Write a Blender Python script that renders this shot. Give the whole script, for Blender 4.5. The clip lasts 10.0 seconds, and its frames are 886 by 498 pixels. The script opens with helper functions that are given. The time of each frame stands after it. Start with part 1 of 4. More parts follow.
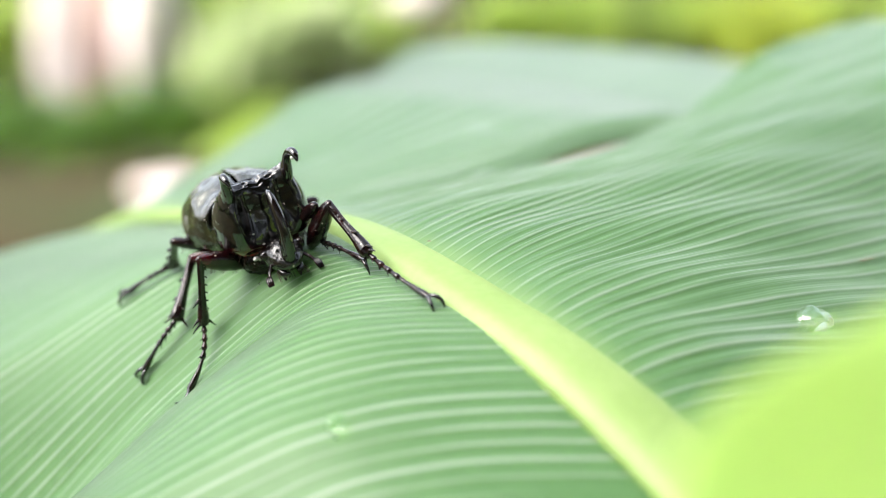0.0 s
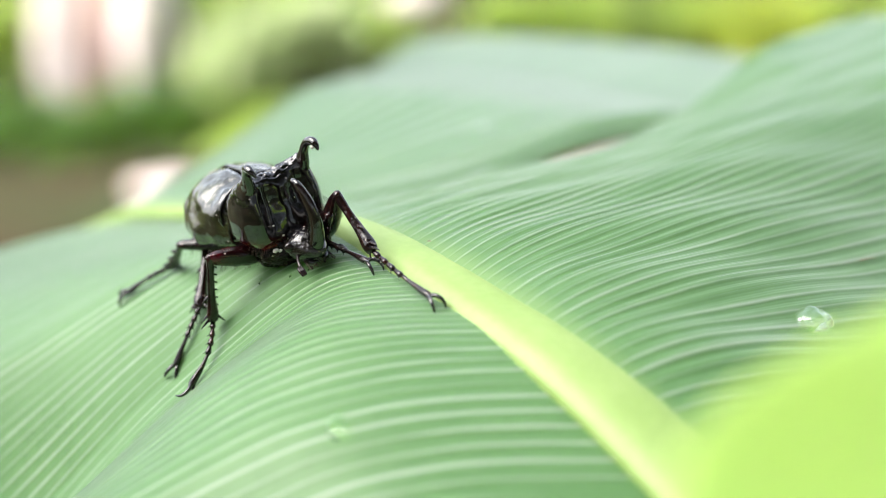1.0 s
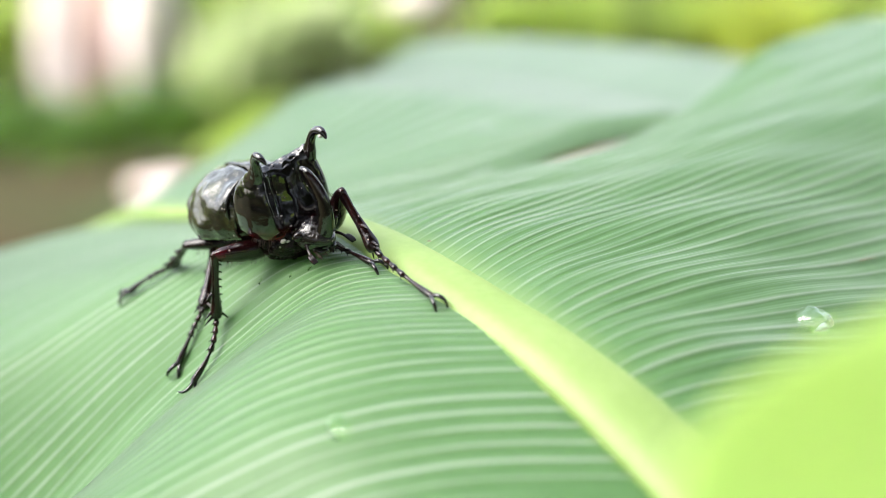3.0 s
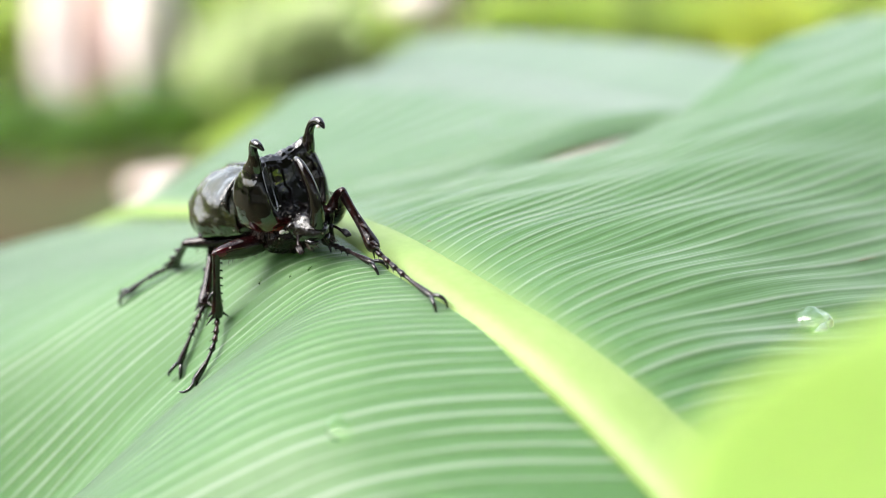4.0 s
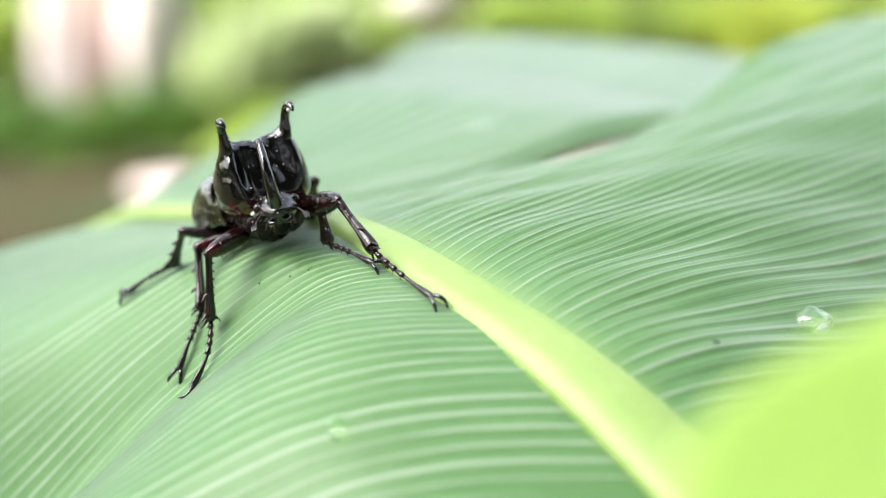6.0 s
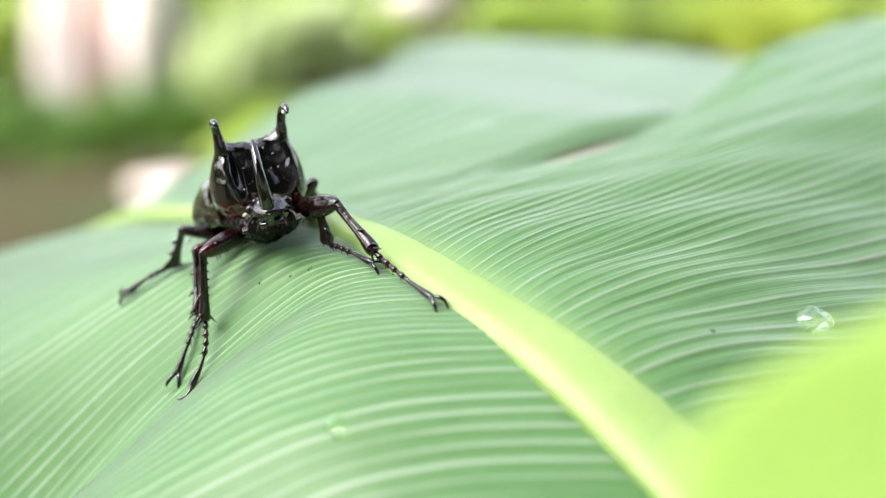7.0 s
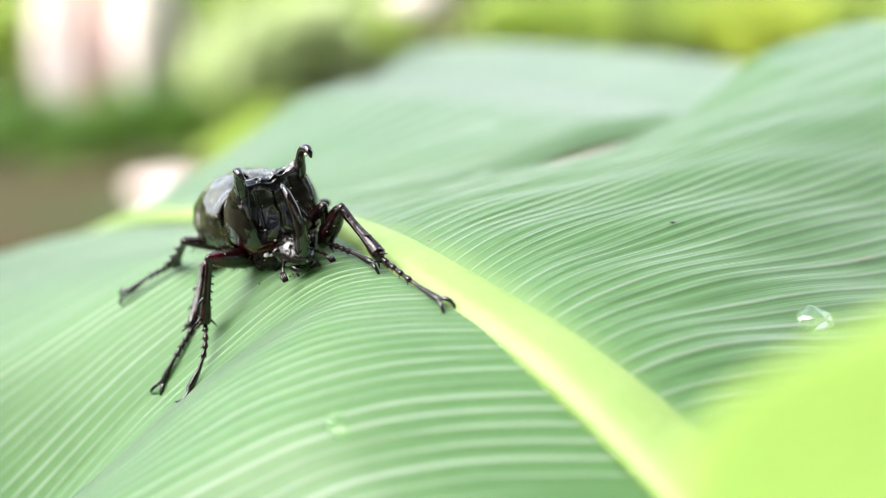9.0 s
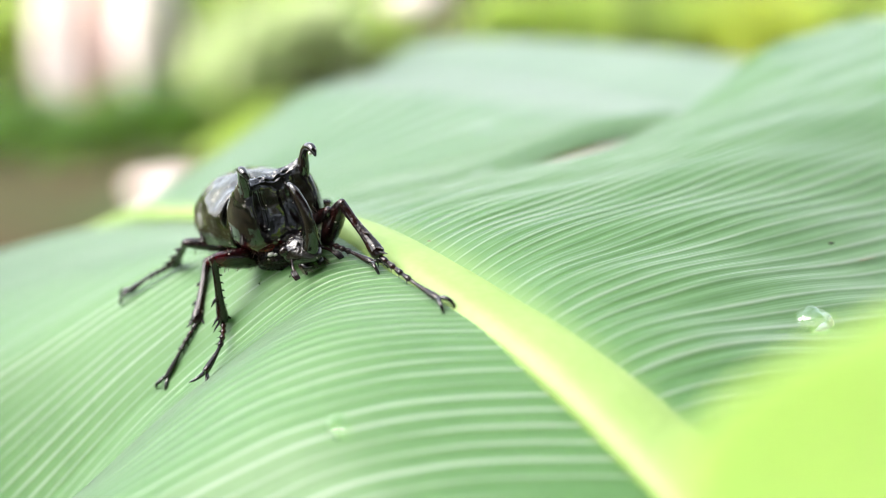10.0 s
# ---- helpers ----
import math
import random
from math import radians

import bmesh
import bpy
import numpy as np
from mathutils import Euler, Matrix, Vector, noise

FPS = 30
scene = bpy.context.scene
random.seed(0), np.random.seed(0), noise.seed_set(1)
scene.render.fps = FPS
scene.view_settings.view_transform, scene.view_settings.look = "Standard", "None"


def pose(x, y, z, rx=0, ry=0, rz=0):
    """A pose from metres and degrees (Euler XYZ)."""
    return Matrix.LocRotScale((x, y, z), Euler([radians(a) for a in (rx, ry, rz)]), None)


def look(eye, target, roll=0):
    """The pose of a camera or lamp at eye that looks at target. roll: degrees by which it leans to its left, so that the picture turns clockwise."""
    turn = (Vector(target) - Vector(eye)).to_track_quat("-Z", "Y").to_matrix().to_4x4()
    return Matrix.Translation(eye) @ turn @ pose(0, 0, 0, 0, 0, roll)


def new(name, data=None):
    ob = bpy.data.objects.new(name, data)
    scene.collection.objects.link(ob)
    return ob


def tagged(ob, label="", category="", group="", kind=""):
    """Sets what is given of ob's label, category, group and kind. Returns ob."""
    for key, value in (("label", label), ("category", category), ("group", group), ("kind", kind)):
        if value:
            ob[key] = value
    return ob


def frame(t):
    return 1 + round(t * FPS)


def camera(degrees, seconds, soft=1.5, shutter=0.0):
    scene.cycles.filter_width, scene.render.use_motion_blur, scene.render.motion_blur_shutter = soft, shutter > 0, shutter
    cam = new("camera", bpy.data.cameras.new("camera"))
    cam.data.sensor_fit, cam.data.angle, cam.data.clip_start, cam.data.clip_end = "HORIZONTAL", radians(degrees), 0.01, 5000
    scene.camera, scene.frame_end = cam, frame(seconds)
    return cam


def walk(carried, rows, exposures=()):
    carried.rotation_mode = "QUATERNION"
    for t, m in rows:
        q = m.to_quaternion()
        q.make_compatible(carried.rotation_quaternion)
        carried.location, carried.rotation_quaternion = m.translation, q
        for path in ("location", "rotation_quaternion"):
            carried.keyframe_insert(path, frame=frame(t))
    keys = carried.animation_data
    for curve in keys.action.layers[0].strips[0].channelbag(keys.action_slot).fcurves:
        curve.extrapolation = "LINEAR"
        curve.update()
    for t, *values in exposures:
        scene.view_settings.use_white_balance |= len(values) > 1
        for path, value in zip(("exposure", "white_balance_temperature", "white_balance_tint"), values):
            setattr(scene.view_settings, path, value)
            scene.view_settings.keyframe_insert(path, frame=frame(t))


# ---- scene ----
# A horned beetle on a banana leaf, seen from a few hands' widths away.
cam = camera(32, 10.0, soft=0.6)
cam.data.dof.use_dof = True
cam.data.dof.focus_distance = 0.345
cam.data.dof.aperture_fstop = 5.2
EYE = (0.0, -0.33, 0.12)
walk(cam, [(0.0, look(EYE, (0, 0, 0))), (10.0, look(EYE, (0, 0, 0)))], exposures=[(0.0, 1.15), (2.5, 1.14), (5.0, 1.19), (8.0, 1.23), (10.0, 1.28)])

# ---- light: a bright day under thin cloud, high light from behind the leaf
world = bpy.data.worlds.new("sky")
scene.world = world
world.use_nodes = True
sky = world.node_tree.nodes.new("ShaderNodeTexSky")
sky.sky_type, sky.sun_disc = "NISHITA", False
sky.sun_elevation, sky.sun_rotation = radians(53), radians(-100)
sky.air_density, sky.dust_density, sky.ozone_density = 1.0, 3.0, 0.6
back = world.node_tree.nodes["Background"]
back.inputs["Strength"].default_value = 0.23
veil = world.node_tree.nodes.new("ShaderNodeHueSaturation")
veil.inputs["Saturation"].default_value = 0.45
world.node_tree.links.new(sky.outputs[0], veil.inputs["Color"])
world.node_tree.links.new(veil.outputs[0], back.inputs["Color"])
sun = new("sun", bpy.data.lights.new("sun", "SUN"))
sun.data.energy, sun.data.angle, sun.data.color = 1.5, radians(46), (1.0, 0.97, 0.90)
sun.matrix_world = look((-2.15, -0.38, 2.9), (0, 0, 0))


# ---- materials
def material(name, rough=0.5, metal=0.0, spec=0.5):
    m = bpy.data.materials.new(name)
    m.use_nodes = True
    b = m.node_tree.nodes["Principled BSDF"]
    b.inputs["Roughness"].default_value, b.inputs["Metallic"].default_value = rough, metal
    b.inputs["Specular IOR Level"].default_value = spec
    return m, m.node_tree.nodes, m.node_tree.links, b


def noise_node(nodes, links, scale, detail=4.0, vector=None):
    n = nodes.new("ShaderNodeTexNoise")
    n.inputs["Scale"].default_value, n.inputs["Detail"].default_value = scale, detail
    if vector is None:
        vector = nodes.new("ShaderNodeTexCoord").outputs["Object"]
    links.new(vector, n.inputs["Vector"])
    return n


def ramp_node(nodes, links, source, stops):
    r = nodes.new("ShaderNodeValToRGB")
    while len(r.color_ramp.elements) < len(stops):
        r.color_ramp.elements.new(0.5)
    for e, (p, c) in zip(r.color_ramp.elements, stops):
        e.position, e.color = p, (*c, 1)
    links.new(source, r.inputs[0])
    return r


def bump_node(nodes, links, b, height, strength, distance):
    n = nodes.new("ShaderNodeBump")
    n.inputs["Strength"].default_value, n.inputs["Distance"].default_value = strength, distance
    links.new(height, n.inputs["Height"])
    links.new(n.outputs[0], b.inputs["Normal"])
    return n


def mottled(name, stops, scale, rough=0.6, bump=0.3, distance=0.001, metal=0.0, spec=0.5, fine=8.0):
    m, nodes, links, b = material(name, rough, metal, spec)
    n = noise_node(nodes, links, scale)
    f = noise_node(nodes, links, scale * fine, 3.0)
    mix = nodes.new("ShaderNodeMath")
    mix.operation = "MULTIPLY_ADD"
    links.new(f.outputs[0], mix.inputs[0])
    mix.inputs[1].default_value = 0.35
    links.new(n.outputs[0], mix.inputs[2])
    r = ramp_node(nodes, links, mix.outputs[0], stops)
    links.new(r.outputs[0], b.inputs["Base Color"])
    if bump:
        bump_node(nodes, links, b, f.outputs[0], bump, distance)
    return m


def leaf_material(name, dark, light, vein, glow, sheen_rough=0.42, shine=0.5, through_part=0.35, blotch=14.0, bloom=0.0, wax=0.0, rib=None):
    """A thin blade: fine side veins along UV u, blotches, waxy gloss, and light that comes through."""
    m, nodes, links, b = material(name, sheen_rough, 0.0, shine)
    uv = nodes.new("ShaderNodeUVMap")
    sep = nodes.new("ShaderNodeSeparateXYZ")
    links.new(uv.outputs[0], sep.inputs[0])

    def calc(op, a, c=None, d=None):
        n = nodes.new("ShaderNodeMath")
        n.operation = op
        for i, val in enumerate((a, c, d)):
            if val is None:
                continue
            if isinstance(val, (int, float)):
                n.inputs[i].default_value = val
            else:
                links.new(val, n.inputs[i])
        return n.outputs[0]

    # distance from the nearest vein, 0 at the vein, 0.5 between two
    wobble = noise_node(nodes, links, 40.0, 2.0)
    u = calc("MULTIPLY_ADD", wobble.outputs[0], 0.25, sep.outputs[0])
    tri = calc("PINGPONG", u, 0.5)
    comb = nodes.new("ShaderNodeCombineXYZ")
    links.new(calc("MULTIPLY", sep.outputs[0], 0.6), comb.inputs[0])
    links.new(calc("MULTIPLY", sep.outputs[1], 1.2), comb.inputs[1])
    uneven = noise_node(nodes, links, 1.0, 3.0, comb.outputs[0])
    width = calc("MULTIPLY_ADD", uneven.outputs[0], 8.0, 2.4)
    line = calc("SMOOTH_MIN", calc("MULTIPLY_ADD", tri, width, calc("MAXIMUM", calc("MULTIPLY_ADD", uneven.outputs[0], 2.2, -0.85), 0.05)), 1.0, 0.25)
    fine = calc("PINGPONG", calc("MULTIPLY", u, 5.0), 0.5)
    n1 = noise_node(nodes, links, blotch, 3.0)
    n2 = noise_node(nodes, links, 260.0, 3.0)
    tone = calc("MULTIPLY_ADD", n2.outputs[0], 0.35, calc("MULTIPLY_ADD", fine, 0.25, calc("MULTIPLY", n1.outputs[0], 0.7)))
    base = ramp_node(nodes, links, tone, [(0.25, dark), (0.85, light)])
    mix = nodes.new("ShaderNodeMix")
    mix.data_type = "RGBA"
    links.new(line, mix.inputs["Factor"])
    mix.inputs["A"].default_value = (*vein, 1)
    links.new(base.outputs[0], mix.inputs["B"])
    tint = mix.outputs["Result"]
    if rib is not None:
        # next to the midrib the blade takes on its colour
        near = calc("MULTIPLY", sep.outputs[1], 10.0)
        near = calc("SUBTRACT", 1.0, calc("MINIMUM", calc("MULTIPLY_ADD", uneven.outputs[0], -0.3, calc("MULTIPLY", near, 1.25)), 1.0))
        near = calc("MAXIMUM", calc("MINIMUM", near, 1.0), 0.0)
        to_rib = nodes.new("ShaderNodeMix")
        to_rib.data_type = "RGBA"
        links.new(near, to_rib.inputs["Factor"])
        links.new(tint, to_rib.inputs["A"])
        to_rib.inputs["B"].default_value = (*rib, 1)
        tint = to_rib.outputs["Result"]
    links.new(tint, b.inputs["Base Color"])
    height = calc("MULTIPLY_ADD", line, -0.5, calc("MULTIPLY", fine, 0.4))
    bm = bump_node(nodes, links, b, height, 0.35, 0.0004)
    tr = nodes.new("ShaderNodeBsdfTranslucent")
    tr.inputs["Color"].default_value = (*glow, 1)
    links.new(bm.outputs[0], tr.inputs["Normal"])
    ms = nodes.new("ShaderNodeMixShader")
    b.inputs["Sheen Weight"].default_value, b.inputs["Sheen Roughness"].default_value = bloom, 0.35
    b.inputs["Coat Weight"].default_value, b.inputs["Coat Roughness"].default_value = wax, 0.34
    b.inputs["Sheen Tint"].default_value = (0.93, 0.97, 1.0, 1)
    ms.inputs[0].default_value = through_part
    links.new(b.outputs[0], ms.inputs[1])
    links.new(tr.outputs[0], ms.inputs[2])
    links.new(ms.outputs[0], nodes["Material Output"].inputs["Surface"])
    return m


BLADE = leaf_material("banana_blade", (0.068, 0.186, 0.046), (0.138, 0.295, 0.100), (0.42, 0.53, 0.40), (0.28, 0.47, 0.15), 0.48, 0.5, 0.34, 14.0, 0.95, 0.12, (0.24, 0.40, 0.13))
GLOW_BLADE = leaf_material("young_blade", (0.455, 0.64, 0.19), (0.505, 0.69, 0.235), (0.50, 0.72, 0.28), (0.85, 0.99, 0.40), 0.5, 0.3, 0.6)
MIDRIB = mottled("midrib_skin", [(0.3, (0.20, 0.32, 0.07)), (0.9, (0.28, 0.40, 0.12))], 60, 0.5, 0.15, 0.0003)


def part(name, bm, mat, parent, label="", smooth=True):
    me = bpy.data.meshes.new(name)
    bm.to_mesh(me)
    bm.free()
    if smooth:
        me.polygons.foreach_set("use_smooth", [True] * len(me.polygons))
    me.materials.append(mat)
    ob = new(name, me)
    ob.parent = parent
    return tagged(ob, label)


def empty(name, m, label, category, group="", kind=""):
    ob = new(name)
    ob.empty_display_size = 0.01
    ob.matrix_world = m
    return tagged(ob, label, category, group, kind)


def sheet(name, grid, uvs, mat, parent, label="", thick=0.0):
    """A smooth sheet from a grid of places (rows x columns x 3) with UVs."""
    nr, nc = grid.shape[:2]
    idx = np.arange(nr * nc).reshape(nr, nc)
    f = np.stack([idx[:-1, :-1], idx[:-1, 1:], idx[1:, 1:], idx[1:, :-1]], -1).reshape(-1, 4)
    me = bpy.data.meshes.new(name)
    me.from_pydata(grid.reshape(-1, 3).tolist(), [], f.tolist())
    me.polygons.foreach_set("use_smooth", [True] * len(me.polygons))
    layer = me.uv_layers.new(name="UVMap")
    layer.data.foreach_set("uv", uvs.reshape(-1, 2)[f.reshape(-1)].reshape(-1).astype(np.float32))
    me.materials.append(mat)
    ob = new(name, me)
    ob.parent = parent
    if thick:
        s = ob.modifiers.new("thickness", "SOLIDIFY")
        s.thickness, s.offset = thick, -1
    return tagged(ob, label)


MM = 0.001


def spline(points, steps):
    """Points with any number of columns, joined by a smooth curve."""
    p = np.array(points, float)
    p = np.vstack([2 * p[0] - p[1], p, 2 * p[-1] - p[-2]])
    out = []
    for i in range(1, len(p) - 2):
        t = np.linspace(0, 1, steps, endpoint=False)[:, None]
        a, b, c, d = p[i - 1], p[i], p[i + 1], p[i + 2]
        out.append(0.5 * (2 * b + (c - a) * t + (2 * a - 5 * b + 4 * c - d) * t ** 2 + (3 * b - a - 3 * c + d) * t ** 3))
    return np.vstack(out + [p[-2:-1]])


def add_tube(bm, points, seg=12, steps=5, flat=1.0, lumps=0.0):
    """Sweep a round section along (x, y, z, radius) rows in millimetres, with closed, rounded ends."""
    c = spline(points, steps)
    c[:, 3] = np.maximum(c[:, 3], 0.03)
    side = None
    rings = []
    for i, (x, y, z, r) in enumerate(c):
        d = Vector((c[min(i + 1, len(c) - 1)] - c[max(i - 1, 0)])[:3]).normalized()
        if side is None:
            side = d.orthogonal().normalized()
        side = (side - d * side.dot(d)).normalized()
        other = d.cross(side)
        ring = []
        for k in range(seg):
            a = 2 * math.pi * k / seg
            rr = r * (1 + lumps * noise.noise(Vector((x, y, z)) * 0.9 + Vector((math.cos(a), math.sin(a), 0)) * 1.3))
            ring.append(bm.verts.new((Vector((x, y, z)) + (side * math.cos(a) + other * math.sin(a) * flat) * rr) * MM))
        rings.append(ring)
    for a, b in zip(rings, rings[1:]):
        for k in range(seg):
            bm.faces.new((a[k], a[(k + 1) % seg], b[(k + 1) % seg], b[k]))
    for ring, way in ((rings[0], -1), (rings[-1], 1)):
        mid = sum((v.co for v in ring), Vector()) / seg
        i = 0 if way < 0 else len(c) - 1
        j = 1 if way < 0 else len(c) - 2
        d = Vector((c[i] - c[j])[:3]).normalized()
        tip = bm.verts.new(mid + d * c[i][3] * 0.5 * MM)
        for k in range(seg):
            f = (ring[k], ring[(k + 1) % seg], tip)
            bm.faces.new(f if way > 0 else f[::-1])
    return bm


def tube(points, seg=12, steps=5, flat=1.0, lumps=0.0):
    return add_tube(bmesh.new(), points, seg, steps, flat, lumps)


def blob(centre, radii, shape=None, nu=48, nv=32):
    """A round body; shape(p, d) moves a point p (millimetres) that lies in direction d."""
    bm = bmesh.new()
    bmesh.ops.create_uvsphere(bm, u_segments=nu, v_segments=nv, radius=1.0)
    for v in bm.verts:
        d = v.co.copy()
        p = Vector((centre[i] + radii[i] * d[i] for i in range(3)))
        v.co = (shape(p, d) if shape else p) * MM
    return bm


def bell(x, c, w):
    return math.exp(-((x - c) / w) ** 2)


# ---- the banana leaf
# s runs along the midrib (its y), v along a side vein away from it
def smooth_table(s, xs, ys):
    """A table read with rounded corners."""
    out = 0
    for k, w in ((-0.012, 0.2), (-0.006, 0.2), (0.0, 0.2), (0.006, 0.2), (0.012, 0.2)):
        out = out + w * np.interp(s + k, xs, ys)
    return out


def tight_table(s, xs, ys):
    return (np.interp(s - 0.006, xs, ys) + np.interp(s - 0.003, xs, ys) + np.interp(s, xs, ys) + np.interp(s + 0.003, xs, ys) + np.interp(s + 0.006, xs, ys)) / 5


RIB_S = [-0.2, -0.12, -0.0723, -0.0462, -0.0215, -0.0005, 0.0285, 0.0546, 0.0993, 0.17, 0.246, 0.31, 0.42]
RIB_X = [0.124, 0.083, 0.0492, 0.0270, 0.0076, -0.0108, -0.0255, -0.0392, -0.0636, -0.1051, -0.1523, -0.1935, -0.27]
RIB_Z = [-0.07, -0.040, -0.0199, -0.0067, -0.0031, 0.0007, -0.0033, -0.0104, -0.0245, -0.049, -0.089, -0.135, -0.22]


def midrib_at(s):
    return smooth_table(s, RIB_S, RIB_X), s, smooth_table(s, RIB_S, RIB_Z)


def rib_half(s):
    return np.interp(s, [-0.2, -0.1, -0.05, 0.0, 0.06, 0.4], [0.0140, 0.0118, 0.0098, 0.0074, 0.0047, 0.0020])


def soft_ramp(q, w):
    return (np.sqrt(q * q + w * w) + q) / 2


# spacing of the side veins along the midrib, and their running count
VEIN_S = np.linspace(-0.2, 0.4, 601)
VEIN_GAP = np.interp(VEIN_S, [-0.2, -0.06, -0.03, -0.012, 0.0, 0.02, 0.4], [0.0034, 0.0027, 0.0020, 0.0020, 0.0027, 0.0042, 0.0050])
LEFT_GAP = np.interp(VEIN_S, [-0.2, -0.06, -0.045, -0.03, -0.012, 0.0, 0.02, 0.4], [0.0044, 0.0037, 0.0031, 0.0021, 0.0018, 0.0021, 0.0030, 0.0036])


def running(gap):
    return np.concatenate([[0], np.cumsum(0.001 / ((gap[1:] + gap[:-1]) / 2))])


VEIN_COUNT, LEFT_COUNT = running(VEIN_GAP), running(LEFT_GAP)


def vein_number(s):
    return np.interp(s, VEIN_S, VEIN_COUNT)


def left_number(s):
    return np.interp(s, VEIN_S, LEFT_COUNT)


def ripple(s, v, n, gap):
    """The corrugation from vein to vein, uneven, and flat near the midrib and the outer edge."""
    fade = np.clip(v / 0.018, 0, 1) ** 1.5 * np.clip((0.24 - v) / 0.14, 0.05, 1)
    uneven = 1 + 0.45 * np.sin(n * 1.7 + 9 * v) * np.sin(n * 0.53 + 1.3)
    return 0.085 * np.interp(s, VEIN_S, gap) * fade * uneven * np.cos(2 * np.pi * n)


TEAR = 0.046
LEFT_S = [-0.08, -0.05, -0.032, -0.018, -0.008, 0.004, 0.03, 0.08]
NEAR_S, FAR_S = [-0.075, -0.05, -0.02, 0.034], [0.046, 0.09, 0.14, 0.22, 0.32]


def left_at(s, v):
    """The half that hangs down, with a crest where it turns over."""
    x, y, z = midrib_at(s)
    a = np.radians(tight_table(s, LEFT_S, [183.0, 186.0, 184.0, 181.0, 178.0, 176.0, 180.0, 183.0]))
    x = x + v * np.cos(a)
    y = y + v * np.sin(a)
    slope = tight_table(s, LEFT_S, [0.1275, 0.0673, 0.05, 0.0319, 0.016, -0.0005, -0.0445, -0.0951])
    start = tight_table(s, LEFT_S, [0.0623, 0.0442, 0.0438, 0.0279, 0.0196, 0.0245, 0.0295, 0.0418])
    steep = tight_table(s, LEFT_S, [0.66, 0.41, 0.72, 0.79, 1.01, 0.87, 0.6058, 0.4074])
    round_ = tight_table(s, LEFT_S, [0.0310, 0.0275, 0.0125, 0.0105, 0.0088, 0.0098, 0.0140, 0.0369])
    q = v - start
    z = z + slope * v - steep * soft_ramp(q, round_)
    # beyond the beetle's feet the blade hangs more steeply still
    z = z - np.interp(s, [0.0, 0.03], [0.22, 0.0]) * soft_ramp(v - 0.064, 0.006)
    return x, y, z + (0.24 + 0.2 / (1 + np.exp(np.clip(q / 0.004, -30, 30)))) * ripple(s, v, left_number(s), LEFT_GAP)


def right_at(s, v):
    """The broad half before the tear: side veins leave the midrib steeply and run out to the edge."""
    x, y, z = midrib_at(s)
    a = np.radians(smooth_table(s, NEAR_S, [21.4, 32.0, 37.8, 31.0]) + smooth_table(s, NEAR_S, [-0.39, 0.56, 0.42, 1.03]) * v * 50)
    x = x + v * np.cos(a)
    y = y + v * np.sin(a)
    shoulder = smooth_table(s, NEAR_S, [0.0055, 0.0114, 0.0101, 0.003])
    slope = smooth_table(s, NEAR_S, [-0.23, -0.233, -0.008, -0.068])
    bend = smooth_table(s, NEAR_S, [-0.88, 0.448, 0.221, 0.503])
    z = z + shoulder * (1 - np.exp(-v / 0.015)) + slope * v + bend * v * v
    z = z + 0.0009 * np.sin(v * 75 + s * 140) * np.sin(s * 210 + v * 20) * np.clip(v / 0.03, 0, 1)
    crest = np.interp(v, [0.110, 0.124, 0.1377, 0.157, 0.177, 0.197, 0.216, 0.24], [0.0, 0.0004, 0.0016, 0.0058, 0.0100, 0.0085, 0.0060, 0.0020])
    z = z + crest * np.exp(-(TEAR - s) / 0.022)
    return x, y, z + ripple(s, v, vein_number(s), VEIN_GAP)


def lobe_at(s, v):
    """The lobe beyond the tear, sagging next to it; v from 0 to 1."""
    x, y, z = midrib_at(s)
    v = v * smooth_table(s, FAR_S, [0.322, 0.349, 0.323, 0.274, 0.271])
    a = np.radians(smooth_table(s, FAR_S, [31.8, 29.076, 71.152, 63.098, 45.965]) + smooth_table(s, FAR_S, [1.03, 0.6, 0.45, 0.45, 0.45]) * v * 50)
    x = x + v * np.cos(a)
    y = y + v * np.sin(a)
    slope = smooth_table(s, FAR_S, [-0.07, -0.115, -0.14, -0.238, -0.242])
    bend = smooth_table(s, FAR_S, [0.48, 0.078, 0.132, -0.117, -0.012])
    away = s - TEAR
    z = z + 0.003 * (1 - np.exp(-v / 0.015)) + slope * v + bend * v * v + (0.029 * (1 - np.exp(-away / 0.034)) - 0.0035) * np.clip(v / 0.12, 0, 1)
    gape = np.exp(-((v - 0.100) / 0.042) ** 2) * np.exp(-away / 0.03)
    sag = np.exp(-away / (0.032 + 0.03 * np.clip((v - 0.14) / 0.08, 0, 1))) * np.clip((v - 0.14) / 0.07, 0, 1) ** 1.2
    return x, y + 0.014 * gape + 0.006 * sag, z + 0.001 * gape - 0.025 * sag + ripple(s, v, vein_number(s), VEIN_GAP)


def blade_uv(s, v):
    return np.stack([vein_number(s), v * 10], -1)


